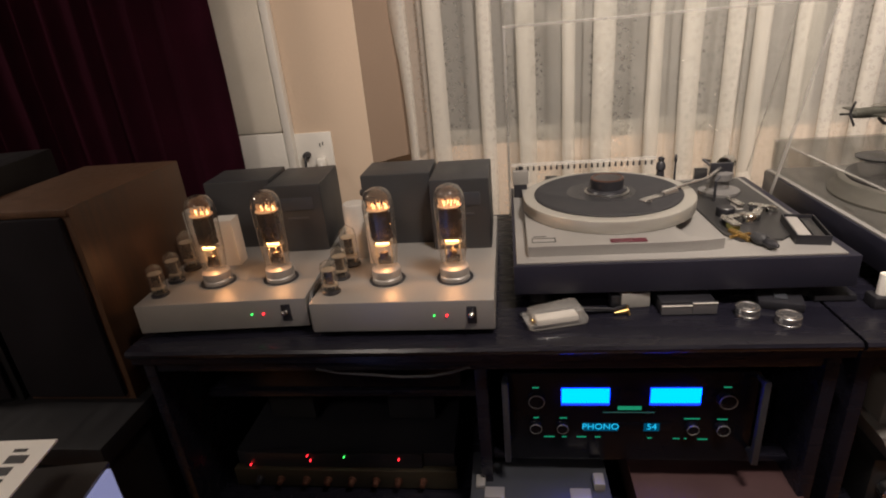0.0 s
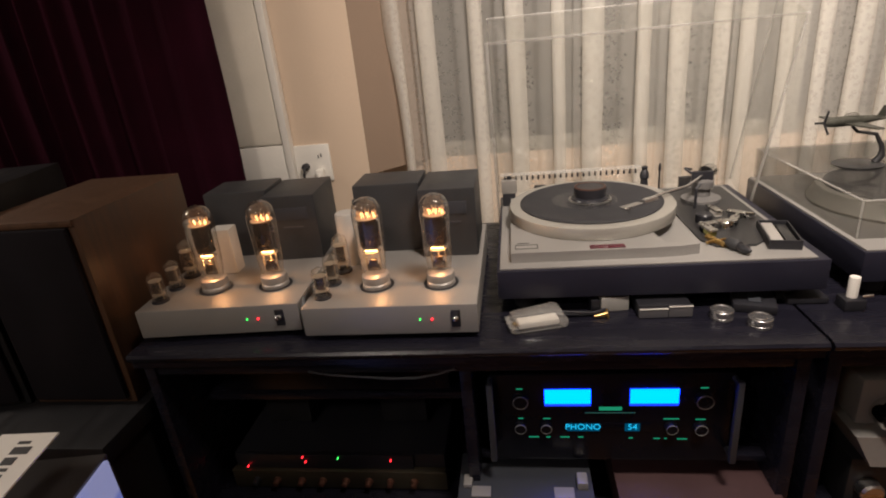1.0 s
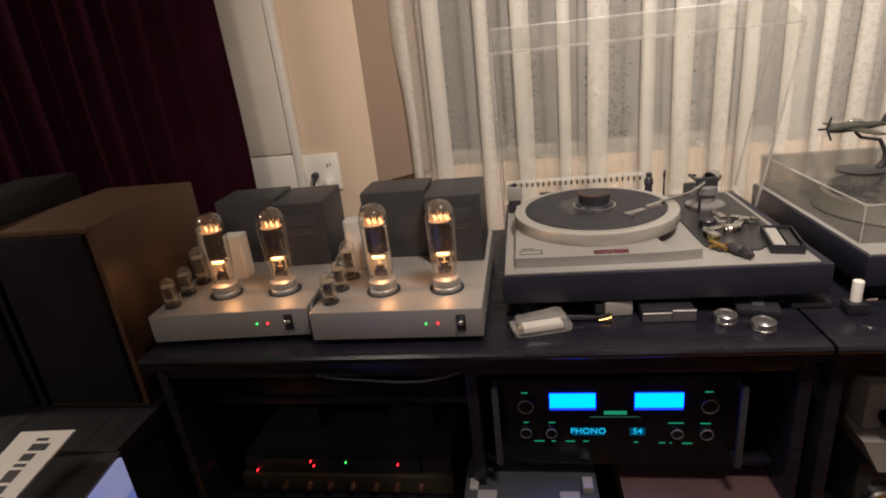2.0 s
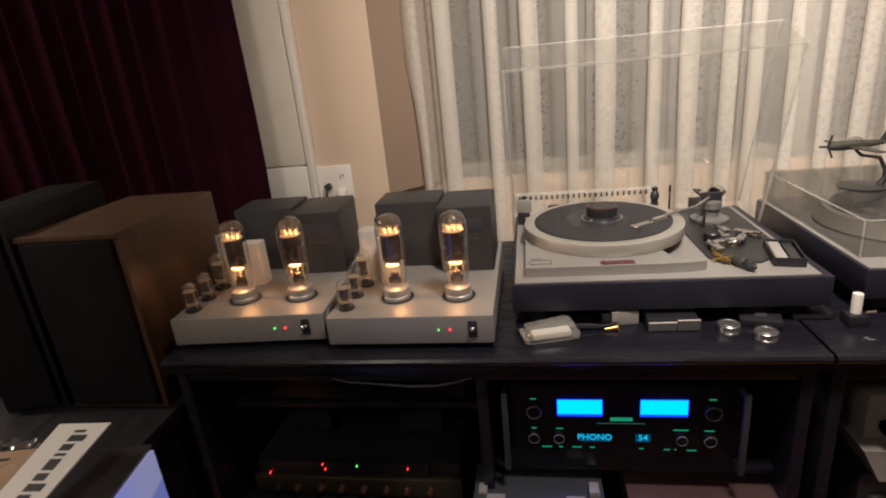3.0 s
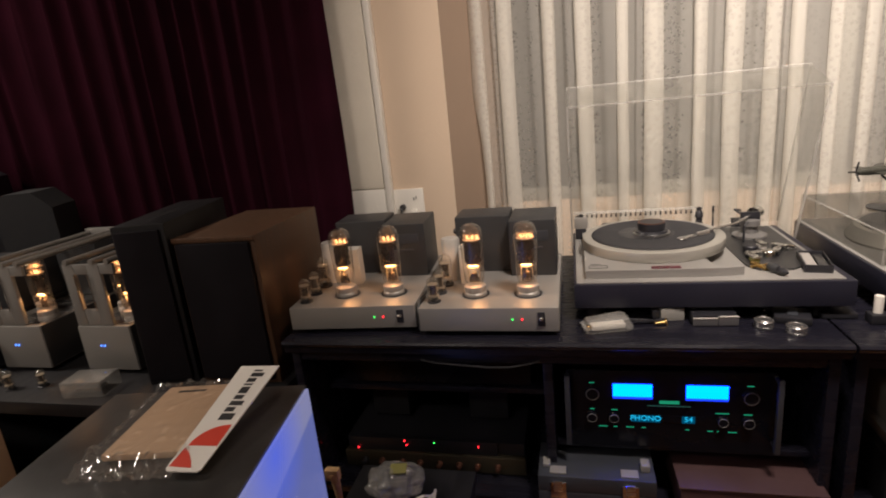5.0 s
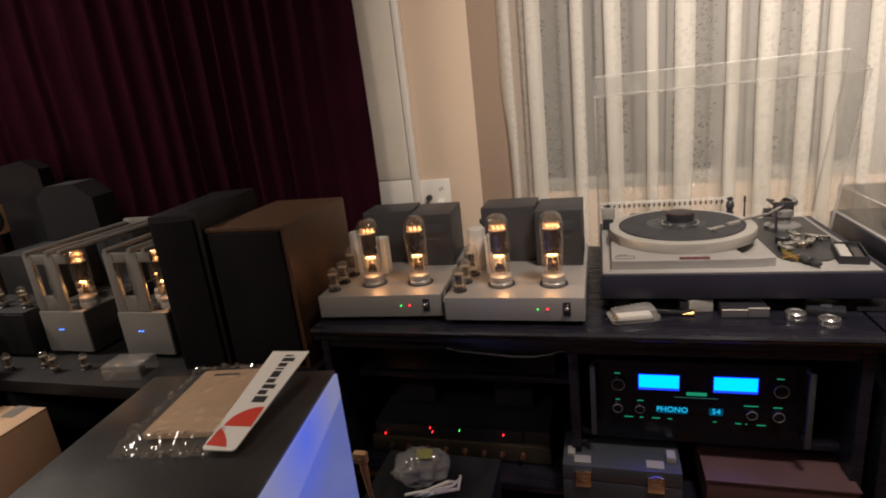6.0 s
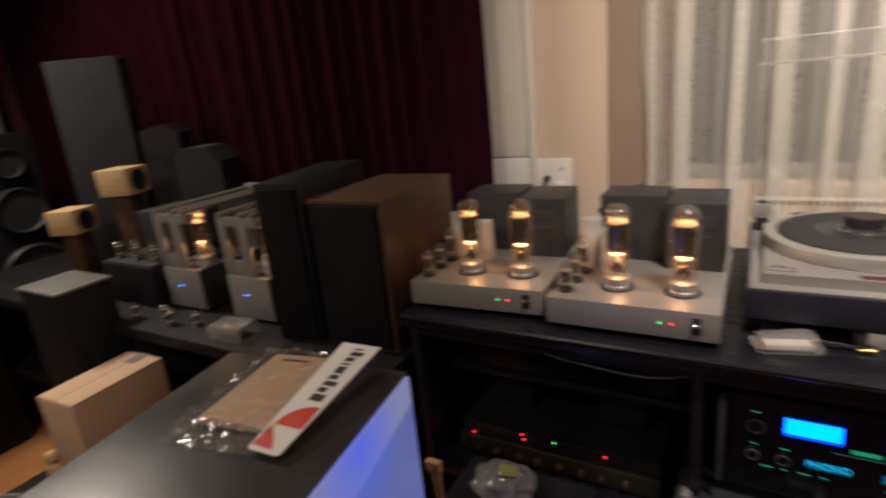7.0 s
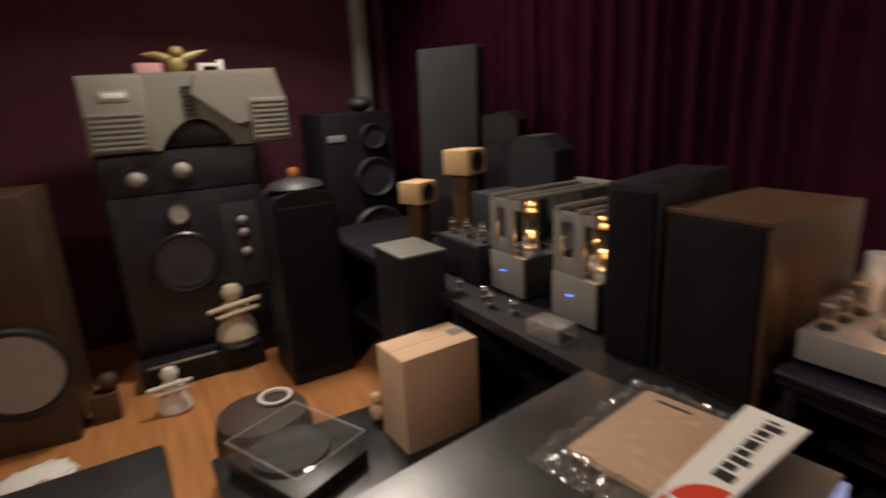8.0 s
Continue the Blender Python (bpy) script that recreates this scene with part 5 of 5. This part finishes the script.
block_amp(BLOCKS[0], "tall silver tube amplifier with chrome rods beside a loudspeaker")
block_amp(BLOCKS[1], "tall silver tube amplifier with chrome rods and a glowing tube")


for x in BLOCKS:
    tube_light((x + .150, 0.120, SH + .222))


def shelf_speaker(m, w, d, h, material, label, trim):
    t = thing("bookshelf_speaker", m, label, "loudspeaker")
    part("cabinet", box(BM(), -w, 0, 0, d, 0, h, 0.004), material, t)
    part("grille", box(BM(), -w + .012, -.012, -0.014, -0.0005, 0.014, h - .014, 0.006), GRILLE, t, "black cloth grille")
    if trim:
        part("top_trim", box(BM(), -w, 0, -0.006, -0.0005, h - .013, h, 0.002), material, t)
    return t


shelf_speaker(pose(-0.738, 0.034, SH, 0, 0, 0), 0.235, 0.345, 0.404, WALNUT, "walnut veneered loudspeaker with a black grille", True)
shelf_speaker(pose(-0.985, 0.030, SH, 0, 0, 12), 0.140, 0.38, 0.447, BLACKWOOD, "slim black loudspeaker beside the walnut one", False)

t = thing("clear_box", pose(-1.28, -0.035, SH, 0, 0, 8), "small clear plastic box on the side shelf", "plastic box")
part("shell", box(BM(), -0.06, 0.06, -0.04, 0.04, 0, 0.045, 0.004), FILM, t)
part("contents", box(BM(), -0.035, 0.03, -0.02, 0.02, 0.003, 0.018, 0.004), GUNMETAL, t)
for k, (x, y) in enumerate(((-1.47, -0.02), (-1.56, -0.045), (-1.63, -0.02), (-1.74, -0.05))):
    t = thing("spare_valve", pose(x, y, SH), "spare glass valve standing on the side shelf", "valve", "spare valves on the shelf")
    small_tube(t, 0, 0, 0, 0.052 + .008 * (k % 2), 0.013)
t = thing("valve_preamplifier", pose(-2.02, 0.03, SH), "low dark preamplifier with a row of small valves", "preamplifier")
part("chassis", box(BM(), 0, 0.29, 0, 0.36, 0.010, 0.150, 0.004), BLACKWOOD, t)
part("top_plate", box(BM(), 0.004, 0.286, 0.004, 0.356, 0.1505, 0.156, 0.002), GUNMETAL, t, "dark grey top plate")
for x in (.03, .26):
    for y in (.04, .32):
        part("foot", lathe(BM(), [(0.014, 0), (0.015, 0.010)], pose(x, y, 0), 14), RUBBER, t)
for k in range(5):
    small_tube(t, 0.04 + .052 * k, 0.05 + .03 * (k % 2), 0.156, 0.062, 0.014)
part("rear_cover", box(BM(), 0.01, 0.28, 0.16, 0.35, 0.1565, 0.300, 0.004), GUNMETAL, t, "dark grey rear cover")


def cube_speaker(m, s, stand, label):
    t = thing("cube_speaker", m, label, "loudspeaker", "pair of pale wooden cube speakers")
    part("stand", box(BM(), -s * .32, s * .32, -s * .3, s * .3, 0, stand, 0.004), WALNUT, t, "brown wooden column")
    part("cube", box(BM(), -s / 2, s / 2, -s / 2, s / 2, stand + .0005, stand + s * .8, 0.005), PALEWOOD, t, "pale wooden cube")
    part("driver", lathe(BM(), [(s * .32, 0), (s * .32, 0.004), (s * .25, 0.003), (s * .12, -0.012), (s * .06, -0.004), (0, 0)], pose(0, -s / 2 - .0005, stand + s * .41) @ FRONT, 24), BLACKPL, t, "black driver")
    return t


cube_speaker(pose(-2.17, 0.27, SH, 0, 0, 110), 0.132, 0.350, "pale wooden cube speaker on a tall column")
cube_speaker(pose(-2.34, 0.125, SH, 0, 0, 110), 0.122, 0.222, "pale wooden cube speaker on a lower column")

t = thing("panel_speaker", pose(-2.47, 0.365, SH, -3, 0, 35), "tall charcoal panel loudspeaker with a black edge", "loudspeaker")
part("panel", box(BM(), -0.150, 0.150, 0, 0.06, 0.02, 0.90, 0.006), GREYCLOTH, t)
part("edge", box(BM(), -0.154, 0.154, 0.0605, 0.10, 0.02, 0.904, 0.006), BLACKPL, t)
part("foot_bar", box(BM(), -0.16, 0.16, -0.05, 0.16, 0.0, 0.0195, 0.004), BLACKPL, t)
bm = prism(BM(), [(-0.10, 0), (0.10, 0), (0.10, 0.44), (0.04, 0.50), (-0.06, 0.50), (-0.10, 0.46)], 0, 0.16)
solid("angular_speaker", bm, GREYCLOTH, pose(-1.93, 0.44, SH, 0, 0, 20), "dark grey angular loudspeaker standing by the curtain", "loudspeaker")
bm = prism(BM(), [(-0.09, 0), (0.09, 0), (0.085, 0.56), (0.03, 0.60), (-0.09, 0.58)], 0, 0.10)
solid("black_speaker", bm, BLACKPL, pose(-2.22, 0.50, SH, 0, 0, 25), "slim black loudspeaker behind the cubes", "loudspeaker")

# ---------------------------------------------------------------- in front of the side shelf
t = thing("pedestal_speaker", pose(-1.905, -0.158, 0), "black pedestal speaker with a grey top plate", "loudspeaker")
part("cabinet", box(BM(), -0.115, 0.115, -0.085, 0.085, 0.0, 0.862, 0.006), BLACKWOOD, t)
part("top_plate", box(BM(), -0.118, 0.118, -0.088, 0.088, 0.8625, 0.872, 0.003), mat("grey_top_plate", (0.20, 0.20, 0.18), 0.35), t, "grey top plate")
t = thing("low_table", pose(-1.60, -0.50, 0), "low black table crowded with equipment", "table")
part("tabletop", box(BM(), -0.25, 0.28, -0.42, 0.42, 0.305, 0.335, 0.005), SATINBLACK, t)
for x in (-.22, .25):
    for y in (-.38, .38):
        part("leg", box(BM(), x - .018, x + .018, y - .018, y + .018, 0, 0.3045, 0.003), BLACKWOOD, t)
t = thing("cardboard_box", pose(-1.597, -0.268, 0.3355, 0, 0, 3), "plain upright cardboard box", "box")
part("carton", box(BM(), -0.080, 0.080, -0.137, 0.137, 0, 0.309, 0.002), CARDBOARD, t)
for x in (-0.081, 0.001):
    part("flap", box(BM(), x, x + .080, -0.136, 0.136, 0.3095, 0.3125, 0.0008), CARDBOARD, t)
part("tape", box(BM(), -0.024, 0.024, 0.08, 0.138, 0.3128, 0.3136, 0), mat("grey_tape", (0.28, 0.25, 0.22), 0.3), t, "strip of tape")
t = thing("covered_turntable", pose(-1.64, -0.70, 0.3355, 0, 0, 24), "dark turntable under a clear lid on the low table", "turntable")
part("plinth", box(BM(), -0.16, 0.16, -0.13, 0.13, 0, 0.05, 0.004), SATINBLACK, t)
part("platter", lathe(BM(), [(0.115, 0.0505), (0.115, 0.066), (0.10, 0.068)], pose(-.03, 0, 0), 40), RUBBER, t, "dark platter")
ld = part("lid", box(BM(), -0.158, 0.158, -0.128, 0.128, 0.112, 0.115, 0.001), ACRYLIC, t, "clear lid")
for a in ((-.158, -.155, -.128, .128), (.155, .158, -.128, .128), (-.1545, .1545, -.128, -.125), (-.1545, .1545, .125, .128)):
    part("lid_side", box(BM(), a[0], a[1], a[2], a[3], 0.051, 0.1115, 0.0008), ACRYLIC, ld)
bm = BM()
for a in (-.158, .156):
    box(bm, a, a + .0035, -.1285, .1285, 0.1118, 0.1158, 0.001)
for a in (-.1285, .1255):
    box(bm, -.154, .154, a, a + .0035, 0.1118, 0.1158, 0.001)
part("lid_edges", bm, EDGE, ld, "lid edges, their bright lines put into a pale film")
bm = BM()
blob(bm, (0, 0, 0.035), 0.028, (1, .8, 1.25), 0.15)
blob(bm, (0, 0, 0.085), 0.019, (1, 1, 1.2), 0.1)
solid("figurine", bm, PALEWOOD, pose(-1.74, -0.40, 0.3355), "small tan figurine beside the cardboard box", "figurine")
bm = lathe(BM(), [(0.030, 0), (0.031, 0.008), (0.014, 0.014), (0.010, 0.035), (0.016, 0.042), (0.012, 0.050), (0, 0.052)], None, 24)
solid("brass_candlestick", bm, BRASS, pose(-1.42, -0.24, 0.3355), "short brass stand on the low table", "stand")
t = thing("pouf", pose(-2.16, -0.70, 0), "round brown leather pouf with a white ring on it", "pouf")
part("cushion", lathe(BM(), [(0.14, 0), (0.175, 0.03), (0.18, 0.20), (0.165, 0.265), (0.12, 0.285), (0.02, 0.288)], None, 40), BROWNCLOTH, t)
solid("white_ring", lathe(BM(), [(0.050, 0), (0.062, 0.002), (0.064, 0.012), (0.052, 0.012), (0.050, 0.002)], None, 32, True), WHITEPL, pose(-2.19, -0.64, 0.289), "white ring dish lying on the pouf", "dish")
t = thing("bench", pose(-1.42, -1.45, 0), "low black upholstered bench", "bench")
part("seat", box(BM(), -0.33, 0.32, -0.42, 0.42, 0.40, 0.50, 0.014), SATINBLACK, t)
for x in (-.30, .29):
    for y in (-.39, .39):
        part("leg", box(BM(), x - .02, x + .02, y - .02, y + .02, 0, 0.3995, 0.004), BLACKWOOD, t)
bm = BM()
bmesh.ops.create_icosphere(bm, subdivisions=3, radius=1)
for v in bm.verts:
    k = 1 + .35 * noise.noise(v.co * 2.5)
    v.co = Vector((v.co.x * .09 * k, v.co.y * .13 * k, .035 + v.co.z * .035 * k))
solid("white_cloth", bm, PAPER, pose(-2.60, -1.50, 0.0), "crumpled pale cloth on the floor", "cloth")
t = thing("adapter", pose(-1.86, -0.92, 0, 0, 0, 30), "grey cable box with a white lead on the floor", "adapter")
part("body", box(BM(), -0.06, 0.06, -0.04, 0.04, 0, 0.06, 0.006), mat("mid_grey_plastic", (0.32, 0.31, 0.29), 0.5), t)
part("lead", rod(BM(), [(0.06, 0, 0.03), (0.14, -.03, 0.01), (0.24, -.10, 0.008), (0.34, -.10, 0.008)], 0.009), WHITEPL, t, "thick white lead")

# ---------------------------------------------------------------- the far loudspeakers
def cone(owner, x, z, r, material, name="driver", y=-0.0005):
    d = part(name, lathe(BM(), [(r, 0), (r, 0.022), (r * .95, 0.030), (r * .86, 0.026), (r * .84, 0.004)], pose(x, y, z) @ FRONT, 36, True), BLACKPL, owner, "black driver surround")
    part("cone", lathe(BM(), [(r * .835, 0.022), (r * .74, 0.025), (r * .66, 0.020), (r * .30, 0.004), (r * .28, 0.008), (r * .16, 0.016), (0, 0.019)], pose(x, y, z) @ FRONT, 36), material, d, "grey cone")
    return d


t = thing("monitor_speaker", pose(-3.32, -0.68, 0, 0, 0, 90), "large black studio loudspeaker with several drivers", "loudspeaker")
part("cabinet", box(BM(), -0.42, 0.34, 0.0, 0.45, 0.0, 1.205, 0.010), BLACKWOOD, t)
part("baffle", box(BM(), -0.405, 0.325, -0.010, -0.0005, 0.16, 0.985, 0.006), BLACKPL, t, "satin black baffle")
part("upper_baffle", box(BM(), -0.405, 0.325, -0.010, -0.0005, 0.995, 1.195, 0.006), BLACKPL, t, "satin black baffle")
cone(t, -0.11, 0.62, 0.165, DRIVER, y=-0.0105)
cone(t, -0.10, 0.885, 0.060, PALECONE, "midrange", y=-0.0105)
for x, z in ((-0.262, 1.075), (-0.048, 1.100)):
    d = part("tweeter", lathe(BM(), [(0.070, 0), (0.070, 0.008), (0.052, 0.012), (0.040, 0.008)], pose(x, -0.0105, z) @ FRONT, 30), BLACKPL, t)
    part("dome", lathe(BM(), [(0.042, 0.008), (0.036, 0.026), (0.020, 0.038), (0, 0.042)], pose(x, -0.0105, z) @ FRONT, 24), PALECONE, d, "pale grey dome")
part("side_panel", box(BM(), 0.10, 0.315, -0.016, -0.011, 0.42, 0.90, 0.006), GUNMETAL, t, "grey side baffle")
for z in (0.80, 0.73, 0.62):
    d = part("small_driver", lathe(BM(), [(0.036, 0), (0.036, 0.006), (0.028, 0.004)], pose(0.205, -0.0165, z) @ FRONT, 24), BLACKPL, t)
    part("dome", lathe(BM(), [(0.027, 0.004), (0.018, 0.016), (0, 0.022)], pose(0.205, -0.0165, z) @ FRONT, 20), PALECONE, d, "grey dome")

t = thing("horn_unit", pose(-3.30, -0.635, 1.206, 0, 0, 92), "grey plastic horn cabinet with louvres on the monitor speaker", "horn speaker")
out = [(-0.475, 0.0), (-0.165, 0.0)] + [(-0.165 + .35 * k / 15, 0.012 + 0.135 * math.sin(math.pi * k / 15) ** 0.8) for k in range(16)] + [(0.185, 0.0), (0.47, 0.0), (0.48, 0.22), (0.44, 0.388), (-0.475, 0.366)]
body = part("shell", prism(BM(), out, 0.0, 0.34), GREYPLAST, t, "grey-beige plastic shell")
part("horn_mouth", box(BM(), -0.16, 0.18, 0.06, 0.33, 0.003, 0.135, 0.02), SATINBLACK, t, "dark horn mouth")
part("wedge", prism(BM(), [(0.0, 0.27), (0.03, 0.362), (0.425, 0.362), (0.468, 0.236), (0.27, 0.236), (0.27, 0.12), (0.20, 0.11)], -0.05, -0.0005), GREYPLAST, t, "sloping centre wedge")
part("side_block", box(BM(), 0.272, 0.468, -0.07, -0.0005, 0.01, 0.235, 0.010), GREYPLAST, t)
part("side_block", box(BM(), -0.472, -0.20, -0.03, -0.0005, 0.008, 0.360, 0.010), GREYPLAST, t)
for k in range(8):
    part("louvre", box(BM(), 0.282, 0.458, -0.082, -0.0705, 0.030 + .026 * k, 0.044 + .026 * k, 0.002), GREYPLAST, t)
for k in range(7):
    part("louvre", box(BM(), -0.455, -0.230, -0.040, -0.0305, 0.020 + .026 * k, 0.033 + .026 * k, 0.002), GREYPLAST, t)
for k in range(7):
    part("louvre", box(BM(), -0.035, 0.018, -0.012, -0.0005, 0.165 + .022 * k, 0.176 + .022 * k, 0.001), GUNMETAL, t, "dark louvre slot")
part("badge", box(BM(), -0.40, -0.27, -0.034, -0.0305, 0.245, 0.295, 0.004), PALECONE, t, "pale badge")
part("badge_bar", box(BM(), -0.385, -0.285, -0.037, -0.0345, 0.258, 0.284, 0.002), WHITEPL, t, "white bar on the badge")

bm = BM()
blob(bm, (0, 0, 0.045), 0.045, (1, .8, 1), 0.25)
blob(bm, (0.01, -.01, 0.105), 0.032, (1, .9, .9), 0.2)
for s in (-1, 1):
    rod(bm, [(0.02 * s, 0, .07), (0.09 * s, 0, .095), (0.15 * s, 0.01, .115 - .02 * (s < 0))], [0.022, 0.016, 0.004], 8)
solid("figurine", bm, OLIVEGOLD, pose(-3.42, -0.66, 1.580, 0, 0, 90), "olive-gold winged figurine on the horn cabinet", "figurine")
solid("small_box", box(BM(), -0.06, 0.06, -0.03, 0.03, 0, 0.055, 0.004), PINKRESIN, pose(-3.40, -0.79, 1.576, 0, 0, 90), "small pink box on the horn cabinet", "box")
t = thing("white_model", pose(-3.40, -0.50, 1.583, 0, 0, 90), "small white model with a dark window", "model")
bm = BM()
box(bm, -0.06, 0.06, -0.02, 0.02, 0.028, 0.045, 0.004)
box(bm, 0.035, 0.062, -0.022, 0.022, 0.0, 0.062, 0.004)
box(bm, -0.06, -0.04, -0.02, 0.02, 0.0, 0.030, 0.004)
part("body", bm, WHITEPL, t)
part("window", box(BM(), -0.03, 0.025, -0.018, 0.018, 0.004, 0.0275, 0.002), BLACKGLOSS, t)

t = thing("tower_speaker", pose(-2.78, -0.265, 0, 0, 0, 90), "slender black tower loudspeaker with a rounded top", "loudspeaker")
bm = BM()
prism(bm, [(-0.16, 0), (0.16, 0), (0.155, 0.93), (0.13, 0.968), (0.06, 0.99), (-0.06, 0.99), (-0.13, 0.968), (-0.155, 0.93)], 0, 0.34)
part("cabinet", bm, BLACKWOOD, t)
part("grille", box(BM(), -0.14, 0.14, -0.014, -0.0005, 0.06, 0.92, 0.01), GRILLE, t, "black cloth grille")
t = thing("super_tweeter", pose(-2.92, -0.265, 0.9905, 0, 0, 90), "round grey horn tweeter on the black tower", "tweeter")
part("flange", lathe(BM(), [(0.13, 0), (0.14, 0.008), (0.12, 0.030), (0.05, 0.05), (0.03, 0.055)], None, 36), GUNMETAL, t)
part("cap", lathe(BM(), [(0.026, 0.0555), (0.028, 0.085), (0.020, 0.10), (0, 0.104)], None, 20), mat("orange_cap", (0.45, 0.16, 0.05), 0.4), t, "orange cap")

t = thing("dome_tower", pose(-3.38, 0.26, 0, 0, 0, 90), "black tower loudspeaker with round grey drivers", "loudspeaker")
part("cabinet", box(BM(), -0.20, 0.27, 0.01, 0.45, 0.0, 1.335, 0.02), BLACKWOOD, t)
for z, r in ((1.185, 0.078), (0.935, 0.124), (0.565, 0.185)):
    d = part("driver", lathe(BM(), [(r, 0), (r, 0.030), (r * .93, 0.045), (r * .84, 0.030)], pose(0.11, 0.009, z) @ FRONT, 36), GUNMETAL, t, "grey driver ring")
    part("cone", lathe(BM(), [(r * .84, 0.028), (r * .6, 0.014), (r * .3, 0.006), (r * .26, 0.016), (0, 0.024)], pose(0.11, 0.009, z) @ FRONT, 36), DRIVER, d, "grey cone")
part("top_pod", blob(BM(), (0.09, 0.10, 1.382), 0.075, (1, 1.2, .62)), GUNMETAL, t, "rounded tweeter pod")
part("badge", box(BM(), -0.17, -0.06, 0.004, 0.0095, 1.165, 1.205, 0.003), PALECONE, t, "pale badge")
t = thing("wood_speaker", pose(-2.92, -1.72, 0, 0, 0, 84), "dark brown wooden loudspeaker with a pale round cone", "loudspeaker")
part("cabinet", box(BM(), -0.38, 0.36, 0, 0.45, 0.0, 1.10, 0.008), mat("dark_brown_veneer", (0.055, 0.030, 0.018), 0.45, var=0.3, stretch=(8, 8, 1)), t)
cone(t, 0.20, 0.37, 0.205, PALECONE, y=-0.0005)
solid("pipe", rod(BM(), [(-3.93, 0.58, 0.0), (-3.93, 0.58, 2.62)], 0.065, 24), mat("grey_painted_pipe", (0.24, 0.235, 0.22), 0.5), Matrix(), "grey painted upright pipe in the corner", "pipe")


def figurine(m, s, material, label):
    """A plain standing figure shape with two bars across."""
    bm = BM()
    lathe(bm, [(0.30, 0), (0.34, 0.06), (0.30, 0.22), (0.20, 0.42), (0.24, 0.56), (0.16, 0.66), (0.09, 0.69), (0.155, 0.76), (0.165, 0.86), (0.11, 0.95), (0, 0.98)], Matrix.Diagonal((s, s * .8, s, 1)), 20)
    rod(bm, [(-0.42 * s, -0.16 * s, 0.60 * s), (0.40 * s, -0.16 * s, 0.70 * s)], 0.045 * s)
    rod(bm, [(-0.30 * s, -0.18 * s, 0.48 * s), (0.36 * s, -0.18 * s, 0.56 * s)], 0.04 * s)
    return solid("figurine", bm, material, m, label, "figurine", "ornaments before the loudspeakers")


figurine(pose(-3.235, -0.600, 0.151, 0, 0, 90), 0.33, IVORY, "ivory-coloured resin figurine standing before the loudspeaker")
solid("round_plinth", lathe(BM(), [(0.115, 0), (0.12, 0.015), (0.11, 0.02)], None, 28), BLACKPL, pose(-3.235, -0.600, 0.1305), "round black plinth under a figurine", "plinth")
figurine(pose(-2.90, -0.975, 0.0, 0, 0, 80), 0.235, WHITEPL, "small white ceramic figurine on the wooden floor")
t = thing("wooden_ornament", pose(-3.02, -1.26, 0), "small brown wooden ornament with a ball", "ornament")
part("block", box(BM(), -0.05, 0.05, -0.06, 0.06, 0, 0.14, 0.01), WALNUT, t)
part("ball", blob(BM(), (0, 0.03, 0.185), 0.045), BROWNCLOTH, t)
t = thing("floor_stand", pose(-3.16, -0.80, 0, 0, 0, 90), "low black stand with a metal rail", "stand")
part("block", box(BM(), -0.30, 0.32, 0.0, 0.15, 0, 0.13, 0.006), BLACKWOOD, t)
part("rail", rod(BM(), [(-0.26, -0.012, 0.136), (0.06, -0.012, 0.140)], 0.007), ALU, t, "dull metal rail")

# Round rod stands in for the worktop's peeling, drooping edge banding.
solid("drooping_edge", rod(BM(), [(-0.34, 0.012, 0.799), (-0.30, 0.007, 0.794), (-0.24, 0.006, 0.790), (-0.18, 0.006, 0.785), (-0.13, 0.006, 0.786), (-0.09, 0.008, 0.793), (-0.06, 0.013, 0.800)], 0.0024), GUNMETAL, Matrix(), "thin grey rod standing for the drooping edge strip under the cabinet top", "cord")
